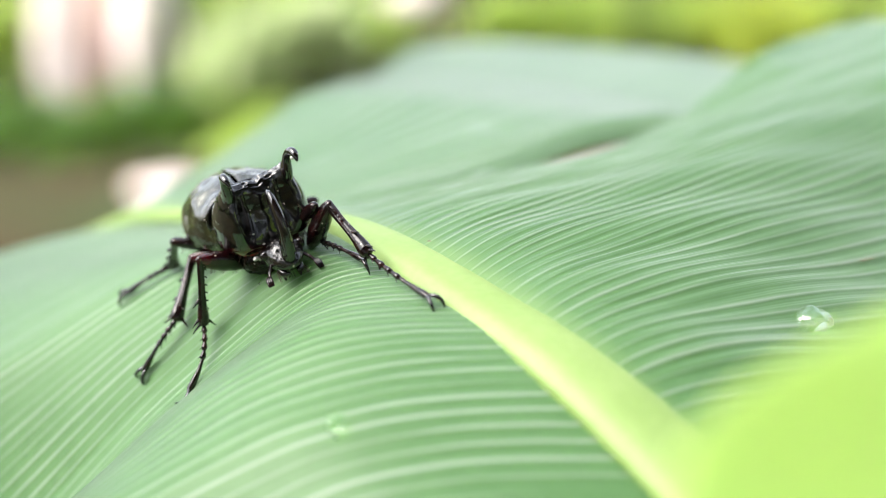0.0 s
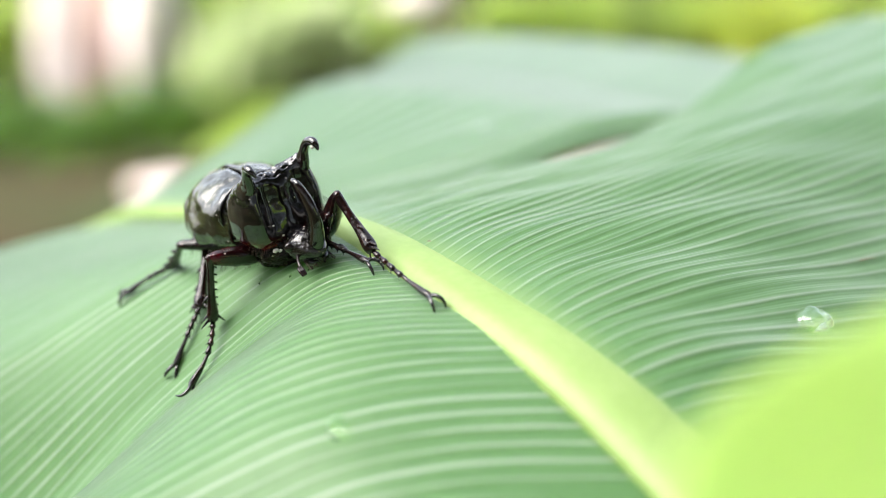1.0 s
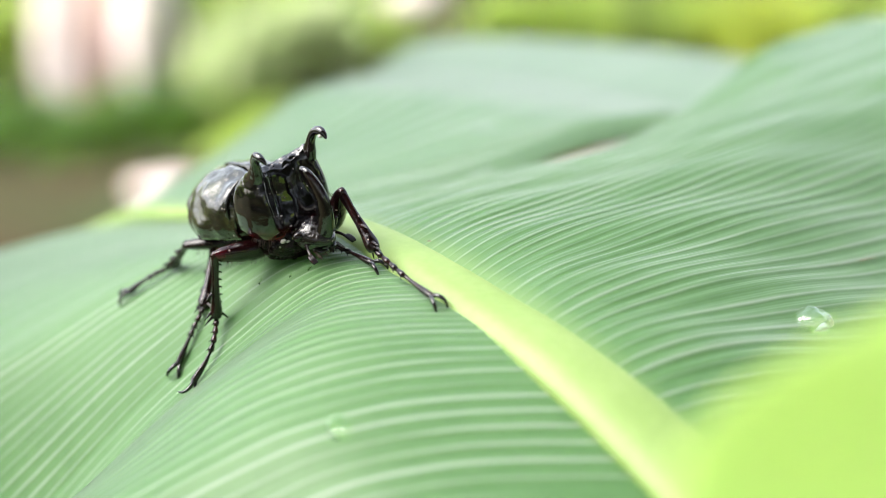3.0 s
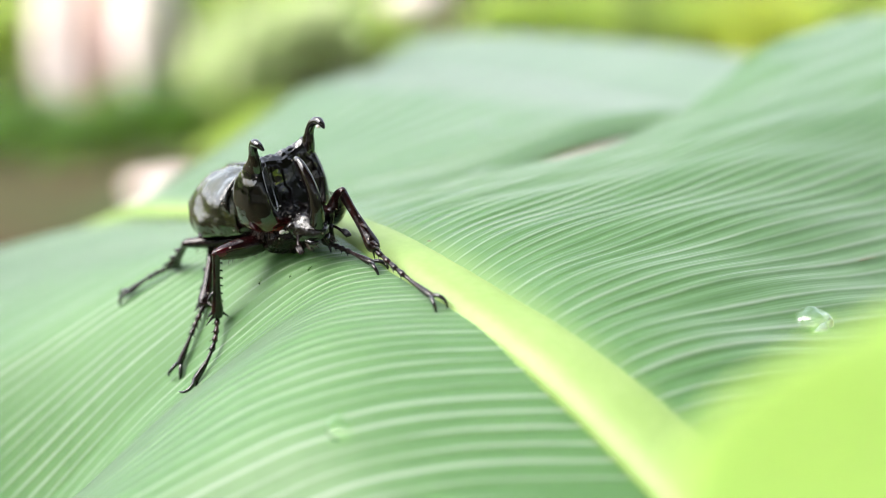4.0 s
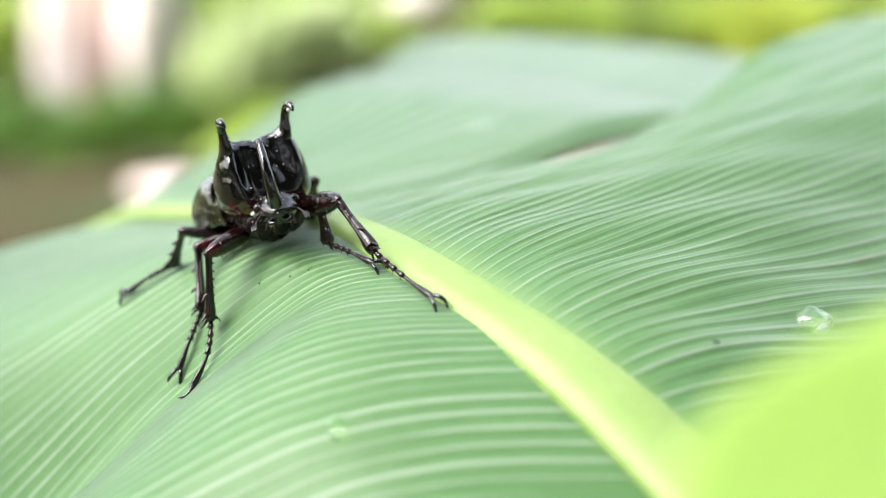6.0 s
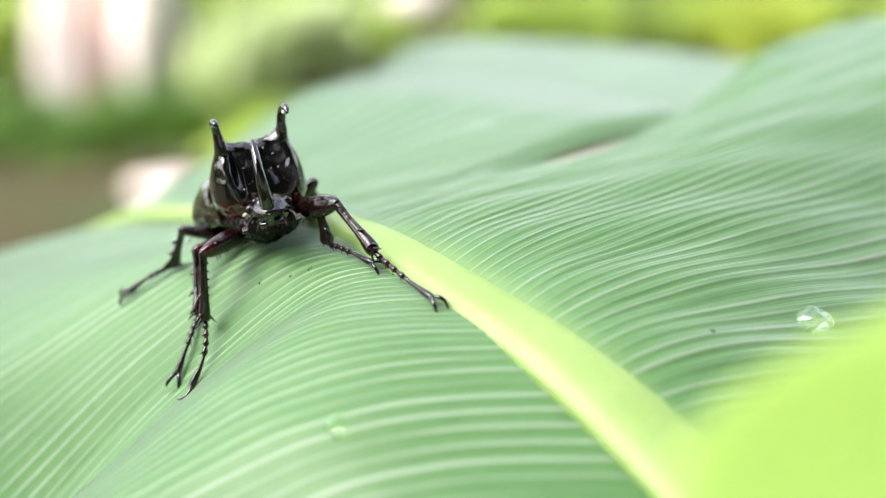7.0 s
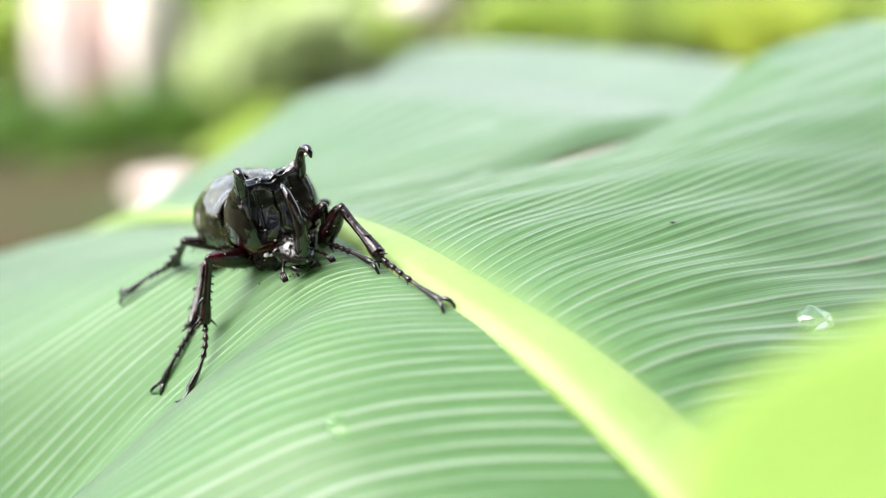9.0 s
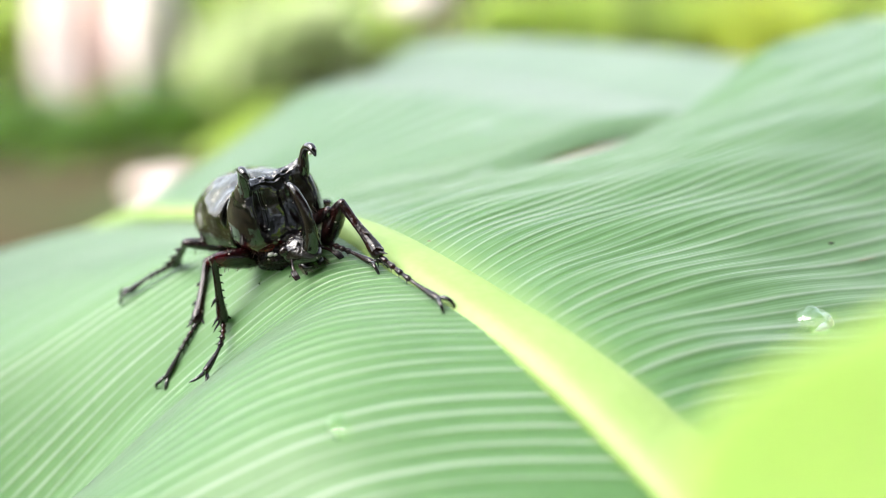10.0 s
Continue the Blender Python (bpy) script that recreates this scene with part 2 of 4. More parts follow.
def banana_leaf():
    leaf = empty("banana_leaf", pose(0, 0, 0), "broad green banana leaf with pale side veins, torn at one edge", "leaf")
    count = np.arange(vein_number(-0.19), vein_number(0.36), 1 / 7)
    s = np.interp(count, VEIN_COUNT, VEIN_S)
    v = np.concatenate([np.linspace(0.0, 0.06, 40)[:-1], np.linspace(0.06, 0.28, 55)])
    dense = np.interp(np.arange(left_number(-0.19), left_number(0.36), 1 / 7), LEFT_COUNT, VEIN_S)
    S, V = np.meshgrid(dense, v * 0.95, indexing="ij")
    V = V * (1 + 0.02 * np.sin(S * 40))
    sheet("blade", np.stack(left_at(S, V), -1), np.stack([left_number(S), V * 10], -1), BLADE, leaf, "drooping half of the blade, folded down", 0.0005)
    S, V = np.meshgrid(s[s < TEAR], v / 0.28, indexing="ij")
    V = V * np.interp(S, [-0.19, -0.02, 0.0, 0.02, 0.034, 0.046], [0.36, 0.325, 0.268, 0.243, 0.240, 0.236])
    sheet("blade", np.stack(right_at(S, V), -1), blade_uv(S, V), BLADE, leaf, "broad half of the blade with wavy side veins", 0.0005)
    S, V = np.meshgrid(s[s > TEAR - 0.0006], v / 0.28, indexing="ij")
    sheet("torn_lobe", np.stack(lobe_at(S, V), -1), blade_uv(S, V * 0.3), BLADE, leaf, "lobe of the blade beyond the tear, bluish with wax", 0.0005)
    # the midrib: a shallow channel with rounded shoulders
    s = np.linspace(-0.19, 0.36, 160)
    t = np.linspace(-1, 1, 17)
    S, T = np.meshgrid(s, t, indexing="ij")
    x, y, z = midrib_at(S)
    half = rib_half(S)
    grid = np.stack([x + T * half * 0.9, y + T * half * 0.45, z + 0.0016 + 0.0007 * (1 - T * T) - 0.0035 * T ** 4], -1)
    sheet("midrib", grid, np.stack([S * 20, T], -1), MIDRIB, leaf, "thick smooth yellow-green midrib", 0.002)
    stalk = [(113, -188, -69, 12), (150, -235, -105, 13), (215, -310, -240, 15), (260, -350, -560, 18), (270, -360, -1310, 24)]
    part("stalk", tube(stalk, 14, 8), MIDRIB, leaf, "stout green stalk that carries the leaf")
    return leaf


LEAF = banana_leaf()


def young_leaf():
    """A lime-coloured young leaf close to the lens, lit from behind."""
    leaf = empty("young_leaf", pose(0.07, -0.16, 0.03), "lime-green young leaf glowing with light from behind", "leaf")
    edge = np.array([(0.0780, -0.1506, 0.0607), (0.0515, -0.1701, 0.0568), (0.0367, -0.1795, 0.0545), (0.0281, -0.1849, 0.0514), (0.0234, -0.1904, 0.0482), (0.0234, -0.1958, 0.0443), (0.0281, -0.2036, 0.0365)])
    t = np.linspace(0, 1, 60)
    w = np.linspace(0, 0.11, 40)
    e = np.stack([np.interp(t, np.linspace(0, 1, 7), edge[:, k]) for k in range(3)], -1)
    for _ in range(6):
        e[1:-1] = (e[:-2] + 2 * e[1:-1] + e[2:]) / 4
    T, W = np.meshgrid(t, w, indexing="ij")
    out = np.stack([0.92 * W, 0.05 * W, -0.12 * W - 1.0 * W * W], -1)
    grid = e[:, None, :] + out - np.array([0.07, -0.16, 0.03])
    grid[..., 2] += 0.0004 * np.cos(T * 90) - 0.0016
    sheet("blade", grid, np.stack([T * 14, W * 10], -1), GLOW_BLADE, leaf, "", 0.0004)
    rib = [tuple((grid[i, -1] + np.array([0, 0, -0.0005])) * 1000) + (2.6 - 0.02 * i,) for i in range(0, 60, 8)]
    part("midrib", tube(rib, 10, 3), MIDRIB, leaf)
    end = np.array(rib[-1][:3])
    stalk = [(*end, 2.6), (*(end + np.array([30, -30, -60])), 4), (*(end + np.array([90, -90, -500])), 7), (*(end + np.array([100, -110, -1345])), 9)]
    part("stalk", tube(stalk, 10, 8), MIDRIB, leaf)
    return leaf


young_leaf()


# ---- the ground and what grows behind
GROUND_Z = -1.3
SOIL = mottled("soil", [(0.3, (0.030, 0.016, 0.002)), (0.55, (0.056, 0.034, 0.006)), (0.8, (0.034, 0.048, 0.004))], 1.6, 0.9, 0.6, 0.02)
DARK_HERB = mottled("dark_herb", [(0.3, (0.03, 0.10, 0.002)), (0.8, (0.10, 0.22, 0.005))], 6, 0.45, 0.2, 0.002)
LIME_HERB = mottled("lime_herb", [(0.3, (0.26, 0.42, 0.035)), (0.8, (0.46, 0.62, 0.09))], 6, 0.45, 0.2, 0.002)
OLIVE_HERB = mottled("olive_herb", [(0.3, (0.15, 0.24, 0.025)), (0.8, (0.28, 0.40, 0.06))], 6, 0.5, 0.2, 0.002)
# lighter copy of the lime leaves: full light is put into the colour
LIT_HERB = mottled("lit_herb", [(0.3, (0.46, 0.60, 0.20)), (0.8, (0.64, 0.74, 0.36))], 6, 0.5, 0.2, 0.002)
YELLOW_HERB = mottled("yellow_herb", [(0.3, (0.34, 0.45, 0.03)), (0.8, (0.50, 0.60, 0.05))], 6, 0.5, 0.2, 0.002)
SHADE_HEDGE = mottled("shade_hedge_leaf", [(0.3, (0.03, 0.06, 0.012)), (0.8, (0.06, 0.11, 0.02))], 6, 0.5, 0.2, 0.002)
BARK = mottled("bark", [(0.3, (0.10, 0.07, 0.045)), (0.8, (0.20, 0.15, 0.10))], 20, 0.85, 0.5, 0.004)
# near-white pink, so that the brightness of sunlit patches comes from the colour
BRIGHT_SPOT = mottled("bright_spot", [(0.3, (0.86, 0.66, 0.58)), (0.9, (0.90, 0.80, 0.75))], 9, 0.8, 0.4, 0.004)


def ground():
    r = np.concatenate([np.linspace(0, 12, 70), np.geomspace(13, 1500, 20)])
    a = np.linspace(0, 2 * np.pi, 91)
    R, A = np.meshgrid(r, a, indexing="ij")
    z = GROUND_Z + 0.02 * np.sin(R * 2.1 + 3 * A) * np.clip(R, 0, 1)
    grid = np.stack([R * np.cos(A), R * np.sin(A), z], -1)
    tagged(sheet("ground", grid, np.stack([R, A], -1), SOIL, None), "bare brown soil with moss under the plants", "ground", "", "structure")


def add_leaf(verts, faces, at, way, up, long, wide, droop):
    """One pointed leaf folded along its middle, curved down towards its tip."""
    side = way.cross(up).normalized()
    up = side.cross(way).normalized()
    n = len(verts)
    for q, w in ((0.0, 0.08), (0.3, 0.95), (0.6, 0.85), (1.0, 0.05)):
        c = at + way * long * q - Vector((0, 0, 1)) * droop * long * q * q
        for s in (-1, 0, 1):
            verts.append(c + side * s * wide * w * 0.5 + up * abs(s) * wide * w * 0.16)
    for i in range(3):
        for j in range(2):
            k = n + i * 3 + j
            faces.append((k, k + 1, k + 4, k + 3))


def leaf_mesh(name, verts, faces, mat, parent, label=""):
    me = bpy.data.meshes.new(name)
    me.from_pydata([tuple(v) for v in verts], [], faces)
    me.polygons.foreach_set("use_smooth", [True] * len(me.polygons))
    me.materials.append(mat)
    ob = new(name, me)
    ob.parent = parent
    return tagged(ob, label)


def shrub(x, y, height, radius, mat, label, seed, leaves=240, leaf=0.12):
    rnd = random.Random(seed)
    root = empty("shrub", pose(x, y, GROUND_Z - 0.02), label, "shrub", "shrubs behind the leaf")
    verts, faces = [], []
    for k in range(6):
        a, lean = rnd.uniform(0, 6.28), rnd.uniform(0.2, 0.9)
        end = Vector((math.cos(a) * radius * lean, math.sin(a) * radius * lean, height * rnd.uniform(0.6, 0.95)))
        mid = end * 0.5 + Vector((rnd.uniform(-0.05, 0.05), rnd.uniform(-0.05, 0.05), height * 0.12))
        part("stem", tube([(0, 0, 0, 9), (*(mid * 1000), 6), (*(end * 1000), 3)], 7, 4), BARK, root)
        for j in range(leaves // 6):
            q = rnd.uniform(0.25, 1.0)
            at = (mid * (2 * q) if q < 0.5 else mid.lerp(end, 2 * q - 1)) + Vector((rnd.gauss(0, 1), rnd.gauss(0, 1), rnd.gauss(0, 0.8))) * radius * 0.28
            a2 = rnd.uniform(0, 6.28)
            way = Vector((math.cos(a2), math.sin(a2), rnd.uniform(-0.3, 0.5))).normalized()
            add_leaf(verts, faces, at, way, Vector((0, 0, 1)), leaf * rnd.uniform(0.6, 1.3), leaf * rnd.uniform(0.35, 0.6), rnd.uniform(0.1, 0.5))
    leaf_mesh("crown", verts, faces, mat, root, "")
    return root


# pale domes added in place of bright gaps and sunlit ground
def stone(x, y, rx, ry, rz, seed):
    rnd = Vector((seed * 3.1, seed * 1.7, 0))
    def lumpy(p, d):
        n = 1 + 0.18 * noise.noise(d * 1.4 + rnd) + 0.06 * noise.noise(d * 4 + rnd)
        return Vector((d.x * rx, d.y * ry, d.z * rz)) * n * 1000
    bm = blob((0, 0, 0), (1, 1, 1), lumpy, 32, 20)
    ob = part("stone", bm, BRIGHT_SPOT, None)
    ob.location = (x, y, GROUND_Z + rz * 0.1)
    tagged(ob, "pale pinkish dome added for bright gaps and sunlit ground", "stone", "pale stones")


def grass():
    rnd = random.Random(21)
    verts, faces = [], []
    for k in range(5200):
        x, y = rnd.uniform(-4.5, 4.5), rnd.uniform(1.6, 11)
        if noise.noise(Vector((x * 0.7, y * 0.7, 3))) < -0.05 or (x < -0.5 and y < 5.2):
            continue
        a = rnd.uniform(0, 6.28)
        way = Vector((math.cos(a) * 0.5, math.sin(a) * 0.5, 1)).normalized()
        add_leaf(verts, faces, Vector((x, y, GROUND_Z - 0.02)), way, Vector((math.sin(a), -math.cos(a), 0.2)), rnd.uniform(0.08, 0.25), 0.02, 0.4)
    tagged(leaf_mesh("grass", verts, faces, OLIVE_HERB, None), "thin olive-green grass on the soil", "grass", "", "stuff")


def thicket():
    rnd = random.Random(33)
    verts, faces = [], []
    tall, tall_faces = [], []
    for k in range(30000):
        a, r = rnd.uniform(0, 6.28), rnd.uniform(9, 14)
        # added out of view: tall leaves that block sky and darken the shell's reflections
        behind = max(0.0, math.cos(a + 1.15) + 0.15)
        top = -0.3 + 10.5 * behind + 0.5 * noise.noise(Vector((math.cos(a) * 4, math.sin(a) * 4, 1)))
        if behind > 0:
            r = rnd.uniform(6, 9) * (1 - 0.5 * min(1.0, behind))
        z = GROUND_Z + (top - GROUND_Z) * rnd.random() ** 0.8
        b = rnd.uniform(0, 6.28)
        way = Vector((math.cos(b), math.sin(b), rnd.uniform(-0.3, 0.6))).normalized()
        add_leaf(*((tall, tall_faces) if behind > 0.15 else (verts, faces)), Vector((r * math.cos(a), r * math.sin(a), z)), way, Vector((0, 0, 1)), rnd.uniform(0.3, 0.6), rnd.uniform(0.12, 0.25), 0.3)
    tagged(leaf_mesh("thicket", verts, faces, OLIVE_HERB, None), "dense green thicket all round, far behind", "thicket", "", "stuff")
    tagged(leaf_mesh("unseen_hedge", tall, tall_faces, SHADE_HEDGE, None), "unseen tall hedge of dark green leaves, added to block the sky", "hedge", "", "stuff")


def behind():
    ground()
    dark, lime, olive, yellow, pale = "low shrub with dark green leaves on the soil", "low shrub with bright lime-green leaves", "low olive-green shrub in thin grass", "yellow-green shrub in full light", "pale yellowish shrub with sunlit brightness put into its colour"
    rows = [(-1.48, 4.6, 0.10, 0.24, DARK_HERB, dark), (-1.20, 4.55, 0.10, 0.26, DARK_HERB, dark), (-0.92, 4.7, 0.10, 0.24, DARK_HERB, dark), (-0.70, 4.85, 0.09, 0.18, OLIVE_HERB, olive),
            (-1.66, 5.3, 0.42, 0.16, LIME_HERB, lime), (-0.80, 5.5, 0.48, 0.18, LIME_HERB, lime), (-0.58, 5.5, 0.44, 0.16, LIME_HERB, lime), (-0.30, 6.0, 0.26, 0.20, LIME_HERB, lime), (-1.2, 5.9, 0.42, 0.26, LIME_HERB, lime),
            (-0.60, 4.3, 0.09, 0.18, LIME_HERB, lime), (-0.36, 4.5, 0.08, 0.16, LIME_HERB, lime), (0.25, 5.7, 0.34, 0.24, LIME_HERB, lime), (0.56, 5.7, 0.34, 0.24, LIME_HERB, lime),
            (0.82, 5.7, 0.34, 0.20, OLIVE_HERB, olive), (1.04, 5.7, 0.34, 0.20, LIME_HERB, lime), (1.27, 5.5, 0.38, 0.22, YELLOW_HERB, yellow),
            (1.66, 5.7, 0.36, 0.24, LIME_HERB, lime), (-0.76, 5.0, 0.40, 0.20, LIT_HERB, pale), (-0.57, 5.2, 0.42, 0.16, LIT_HERB, pale), (-0.40, 5.3, 0.40, 0.14, LIT_HERB, pale), (2.1, 5.8, 0.6, 0.3, DARK_HERB, dark), (-2.2, 5.4, 0.7, 0.3, DARK_HERB, dark)]
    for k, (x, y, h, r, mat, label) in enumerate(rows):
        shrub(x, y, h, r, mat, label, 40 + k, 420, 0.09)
    for k, (px, py, w) in enumerate(BRIGHT_SPOTS):
        stone(px, py, w, 0.4 if k < 2 else w * 0.8, 0.55 if k < 2 else w * (0.4 if k == 2 else 0.8), k)
    grass()
    thicket()


BRIGHT_SPOTS = [(-1.37, 5.4, 0.12), (-1.09, 5.4, 0.10), (-0.82, 4.05, 0.12), (-0.55, 6.6, 0.16), (-0.15, 6.9, 0.16), (0.40, 4.6, 0.3), (0.70, 4.75, 0.24)]
behind()


# ---- drops and marks on the leaf
ON_LEAF = []


def water_material(name, coat, relief, tint):
    m, nodes, links, b = material(name, 0.02, 0.0, 0.5)
    b.inputs["Base Color"].default_value = (*tint, 1)
    b.inputs["Transmission Weight"].default_value = 1.0
    b.inputs["IOR"].default_value = 1.33
    b.inputs["Coat Weight"].default_value, b.inputs["Coat IOR"].default_value = coat, 1.7
    b.inputs["Coat Roughness"].default_value = 0.02
    n = noise_node(nodes, links, 420.0, 2.0)
    bump_node(nodes, links, b, n.outputs[0], 1.0, relief)
    return m


WATER = water_material("water", 1.0, 0.0011, (0.90, 1.0, 0.80))
# the leaf's green refracted in small drops is put into this tint
LEAF_TINTED = water_material("leaf_tinted_water", 0.3, 0.0001, (0.80, 0.96, 0.68))
WAX = mottled("wax_bloom", [(0.3, (0.19, 0.31, 0.18)), (0.9, (0.28, 0.38, 0.28))], 300, 0.4, 0.2, 0.0003)
DRY = mottled("dry_brown", [(0.3, (0.12, 0.09, 0.05)), (0.9, (0.34, 0.28, 0.16))], 400, 0.7, 0.3, 0.0003)


def drop(x, y, z, rx, ry, rz, turn, seed, label):
    def bead(p, d):
        n = 1 + 0.16 * noise.noise(d * 1.7 + Vector((seed, 0, 0)))
        return Vector((d.x * rx * n, d.y * ry * n, (d.z if d.z > 0 else d.z * 0.25) * rz * n))
    ob = part("water_drop", blob((0, 0, 0), (1, 1, 1), bead, 36, 24), WATER if rx > 4 else LEAF_TINTED, None)
    ob.visible_shadow = False
    ob.matrix_world = pose(x, y, z, *turn)
    ON_LEAF.append((ob, pose(x, y, z, *turn)))
    tagged(ob, label, "water drop", "drops on the leaf")


def smear(x, y, z, rx, ry, turn, seed, mat, name, label, cat, rz=0.06):
    def pad(p, d):
        n = 1 + 0.35 * noise.noise(d * 2.2 + Vector((seed, 2, 0)))
        return Vector((d.x * rx * n, d.y * ry * n, d.z * rz))
    ob = part(name, blob((0, 0, 0), (1, 1, 1), pad, 28, 12), mat, None)
    ob.matrix_world = pose(x, y, z, *turn)
    ON_LEAF.append((ob, pose(x, y, z, *turn)))
    tagged(ob, label, cat)


drop(0.0806, -0.0180, -0.0106, 4.6, 4.6, 3.4, (0, -4, 20), 1, "large clear water drop with bright glints")
drop(-0.0202, -0.0598, -0.0151, 2.4, 3.4, 1.9, (18, 0, 10), 2, "small round water drop")
drop(-0.0421, 0.0037, -0.0090, 0.5, 1.6, 0.35, (25, -30, -25), 3, "tiny wet bead along a vein")
drop(-0.0348, -0.0002, -0.0063, 0.35, 0.8, 0.3, (25, -25, -25), 4, "tiny wet bead along a vein")
drop(-0.0303, -0.0012, -0.0042, 0.35, 0.9, 0.3, (25, -20, -35), 5, "tiny wet bead along a vein")
smear(0.0154, 0.1601, -0.0156, 7.0, 4.0, (0, 0, 30), 2, WAX, "wax_mark", "pale wax bloom on the far lobe", "wax mark", 0.1)
smear(0.0101, 0.0893, -0.0093, 6.0, 2.2, (0, 0, 30), 3, WAX, "wax_mark", "pale wax streak beside the tear", "wax mark", 0.1)
smear(-0.0030, 0.0005, 0.0018, 0.6, 0.4, (0, 0, 30), 4, DRY, "speck", "tiny dark speck on the blade", "speck")
smear(0.0997, 0.0145, -0.0081, 4.0, 0.22, (0, 0, 25), 5, DRY, "dry_fibre", "thin dry brown fibre along a vein", "fibre")


# ---- the beetle (lengths in millimetres, scaled as they are built; it looks along -y)


def chitin(name, dark, red, rough, pit, red_scale=160.0, red_below=None, lump=330.0, swell=2.2, coat=0.8):
    """Glossy shell: pits and fine wrinkles, blacker and redder patches; red_below: the height under which it turns red."""
    m, nodes, links, b = material(name, rough, 0.0, 0.5 if rough < 0.1 else 0.36 if rough < 0.2 else 0.22)
    n = noise_node(nodes, links, red_scale, 3.0)
    f = noise_node(nodes, links, 1100.0, 4.0)
    value = n.outputs[0]
    if red_below is not None:
        sep = nodes.new("ShaderNodeSeparateXYZ")
        links.new(nodes.new("ShaderNodeTexCoord").outputs["Object"], sep.inputs[0])
        mp = nodes.new("ShaderNodeMapRange")
        mp.inputs["From Min"].default_value, mp.inputs["From Max"].default_value = red_below, red_below - 0.006
        mp.inputs["To Min"].default_value, mp.inputs["To Max"].default_value = -0.28, 0.26
        links.new(sep.outputs["Z"], mp.inputs["Value"])
        ad = nodes.new("ShaderNodeMath")
        links.new(n.outputs[0], ad.inputs[0])
        links.new(mp.outputs[0], ad.inputs[1])
        value = ad.outputs[0]
    r = ramp_node(nodes, links, value, [(0.45, dark), (0.75, red)])
    v = nodes.new("ShaderNodeTexVoronoi")
    v.inputs["Scale"].default_value = 700.0
    links.new(nodes.new("ShaderNodeTexCoord").outputs["Object"], v.inputs["Vector"])
    add = nodes.new("ShaderNodeMath")
    add.operation = "MULTIPLY_ADD"
    links.new(v.outputs["Distance"], add.inputs[0])
    add.inputs[1].default_value = 0.25
    soft = nodes.new("ShaderNodeMath")
    soft.operation = "MULTIPLY"
    links.new(f.outputs[0], soft.inputs[0])
    soft.inputs[1].default_value = 0.45
    links.new(soft.outputs[0], add.inputs[2])
    broad = noise_node(nodes, links, lump, 2.0)
    add2 = nodes.new("ShaderNodeMath")
    add2.operation = "MULTIPLY_ADD"
    links.new(broad.outputs[0], add2.inputs[0])
    add2.inputs[1].default_value = swell
    links.new(add.outputs[0], add2.inputs[2])
    bump_node(nodes, links, b, add2.outputs[0], pit, 0.0005)
    # sparse grains of pale dust
    grain = nodes.new("ShaderNodeTexVoronoi")
    grain.inputs["Scale"].default_value = 330.0
    links.new(nodes.new("ShaderNodeTexCoord").outputs["Object"], grain.inputs["Vector"])
    less = nodes.new("ShaderNodeMath")
    less.operation = "LESS_THAN"
    links.new(grain.outputs["Distance"], less.inputs[0])
    less.inputs[1].default_value = 0.075
    mixc = nodes.new("ShaderNodeMix")
    mixc.data_type = "RGBA"
    links.new(less.outputs[0], mixc.inputs["Factor"])
    links.new(r.outputs[0], mixc.inputs["A"])
    mixc.inputs["B"].default_value = (0.42, 0.36, 0.32, 1)
    links.new(mixc.outputs["Result"], b.inputs["Base Color"])
    b.inputs["Coat Weight"].default_value, b.inputs["Coat Roughness"].default_value = coat if rough < 0.1 else 0.3 if rough < 0.2 else 0.04, 0.03
    rr = ramp_node(nodes, links, f.outputs[0], [(0.3, (rough * 0.5,) * 3), (0.75, (rough * 1.4,) * 3)])
    links.new(rr.outputs[0], b.inputs["Roughness"])
    return m


SHELL = chitin("black_shell", (0.0025, 0.002, 0.002), (0.008, 0.003, 0.003), 0.06, 0.28)
SHIELD = chitin("shield_shell", (0.003, 0.0025, 0.0025), (0.13, 0.003, 0.008), 0.05, 0.2, 160.0, 0.0085, 200.0, 0.5)
# olive patches put the leaf's green reflection into the shell colour
WING = chitin("wing_case", (0.010, 0.011, 0.005), (0.045, 0.055, 0.014), 0.07, 0.6, 160.0, None, 380.0, 2.6, 1.0)
RED = chitin("dark_red_shell", (0.008, 0.0015, 0.002), (0.075, 0.002, 0.006), 0.12, 0.18, 140.0)
LIMB = chitin("brown_black_limb", (0.005, 0.002, 0.002), (0.030, 0.007, 0.006), 0.11, 0.35, 300.0)
ROUGH = chitin("wrinkled_shell", (0.004, 0.003, 0.003), (0.012, 0.008, 0.007), 0.09, 1.0, 500.0)
CHEST = chitin("bristly_breast", (0.004, 0.002, 0.002), (0.016, 0.006, 0.005), 0.3, 1.0, 400.0)
HAIR = mottled("bristle", [(0.3, (0.02, 0.010, 0.006)), (0.9, (0.06, 0.03, 0.015))], 800, 0.5, 0)
CRUMB = mottled("pale_soil", [(0.3, (0.42, 0.38, 0.34)), (0.9, (0.75, 0.72, 0.68))], 900, 0.8, 0.4, 0.0002)
EYE_BLACK = mottled("eye", [(0.3, (0.004, 0.003, 0.003)), (0.9, (0.012, 0.008, 0.006))], 900, 0.08, 0.1, 0.0001)


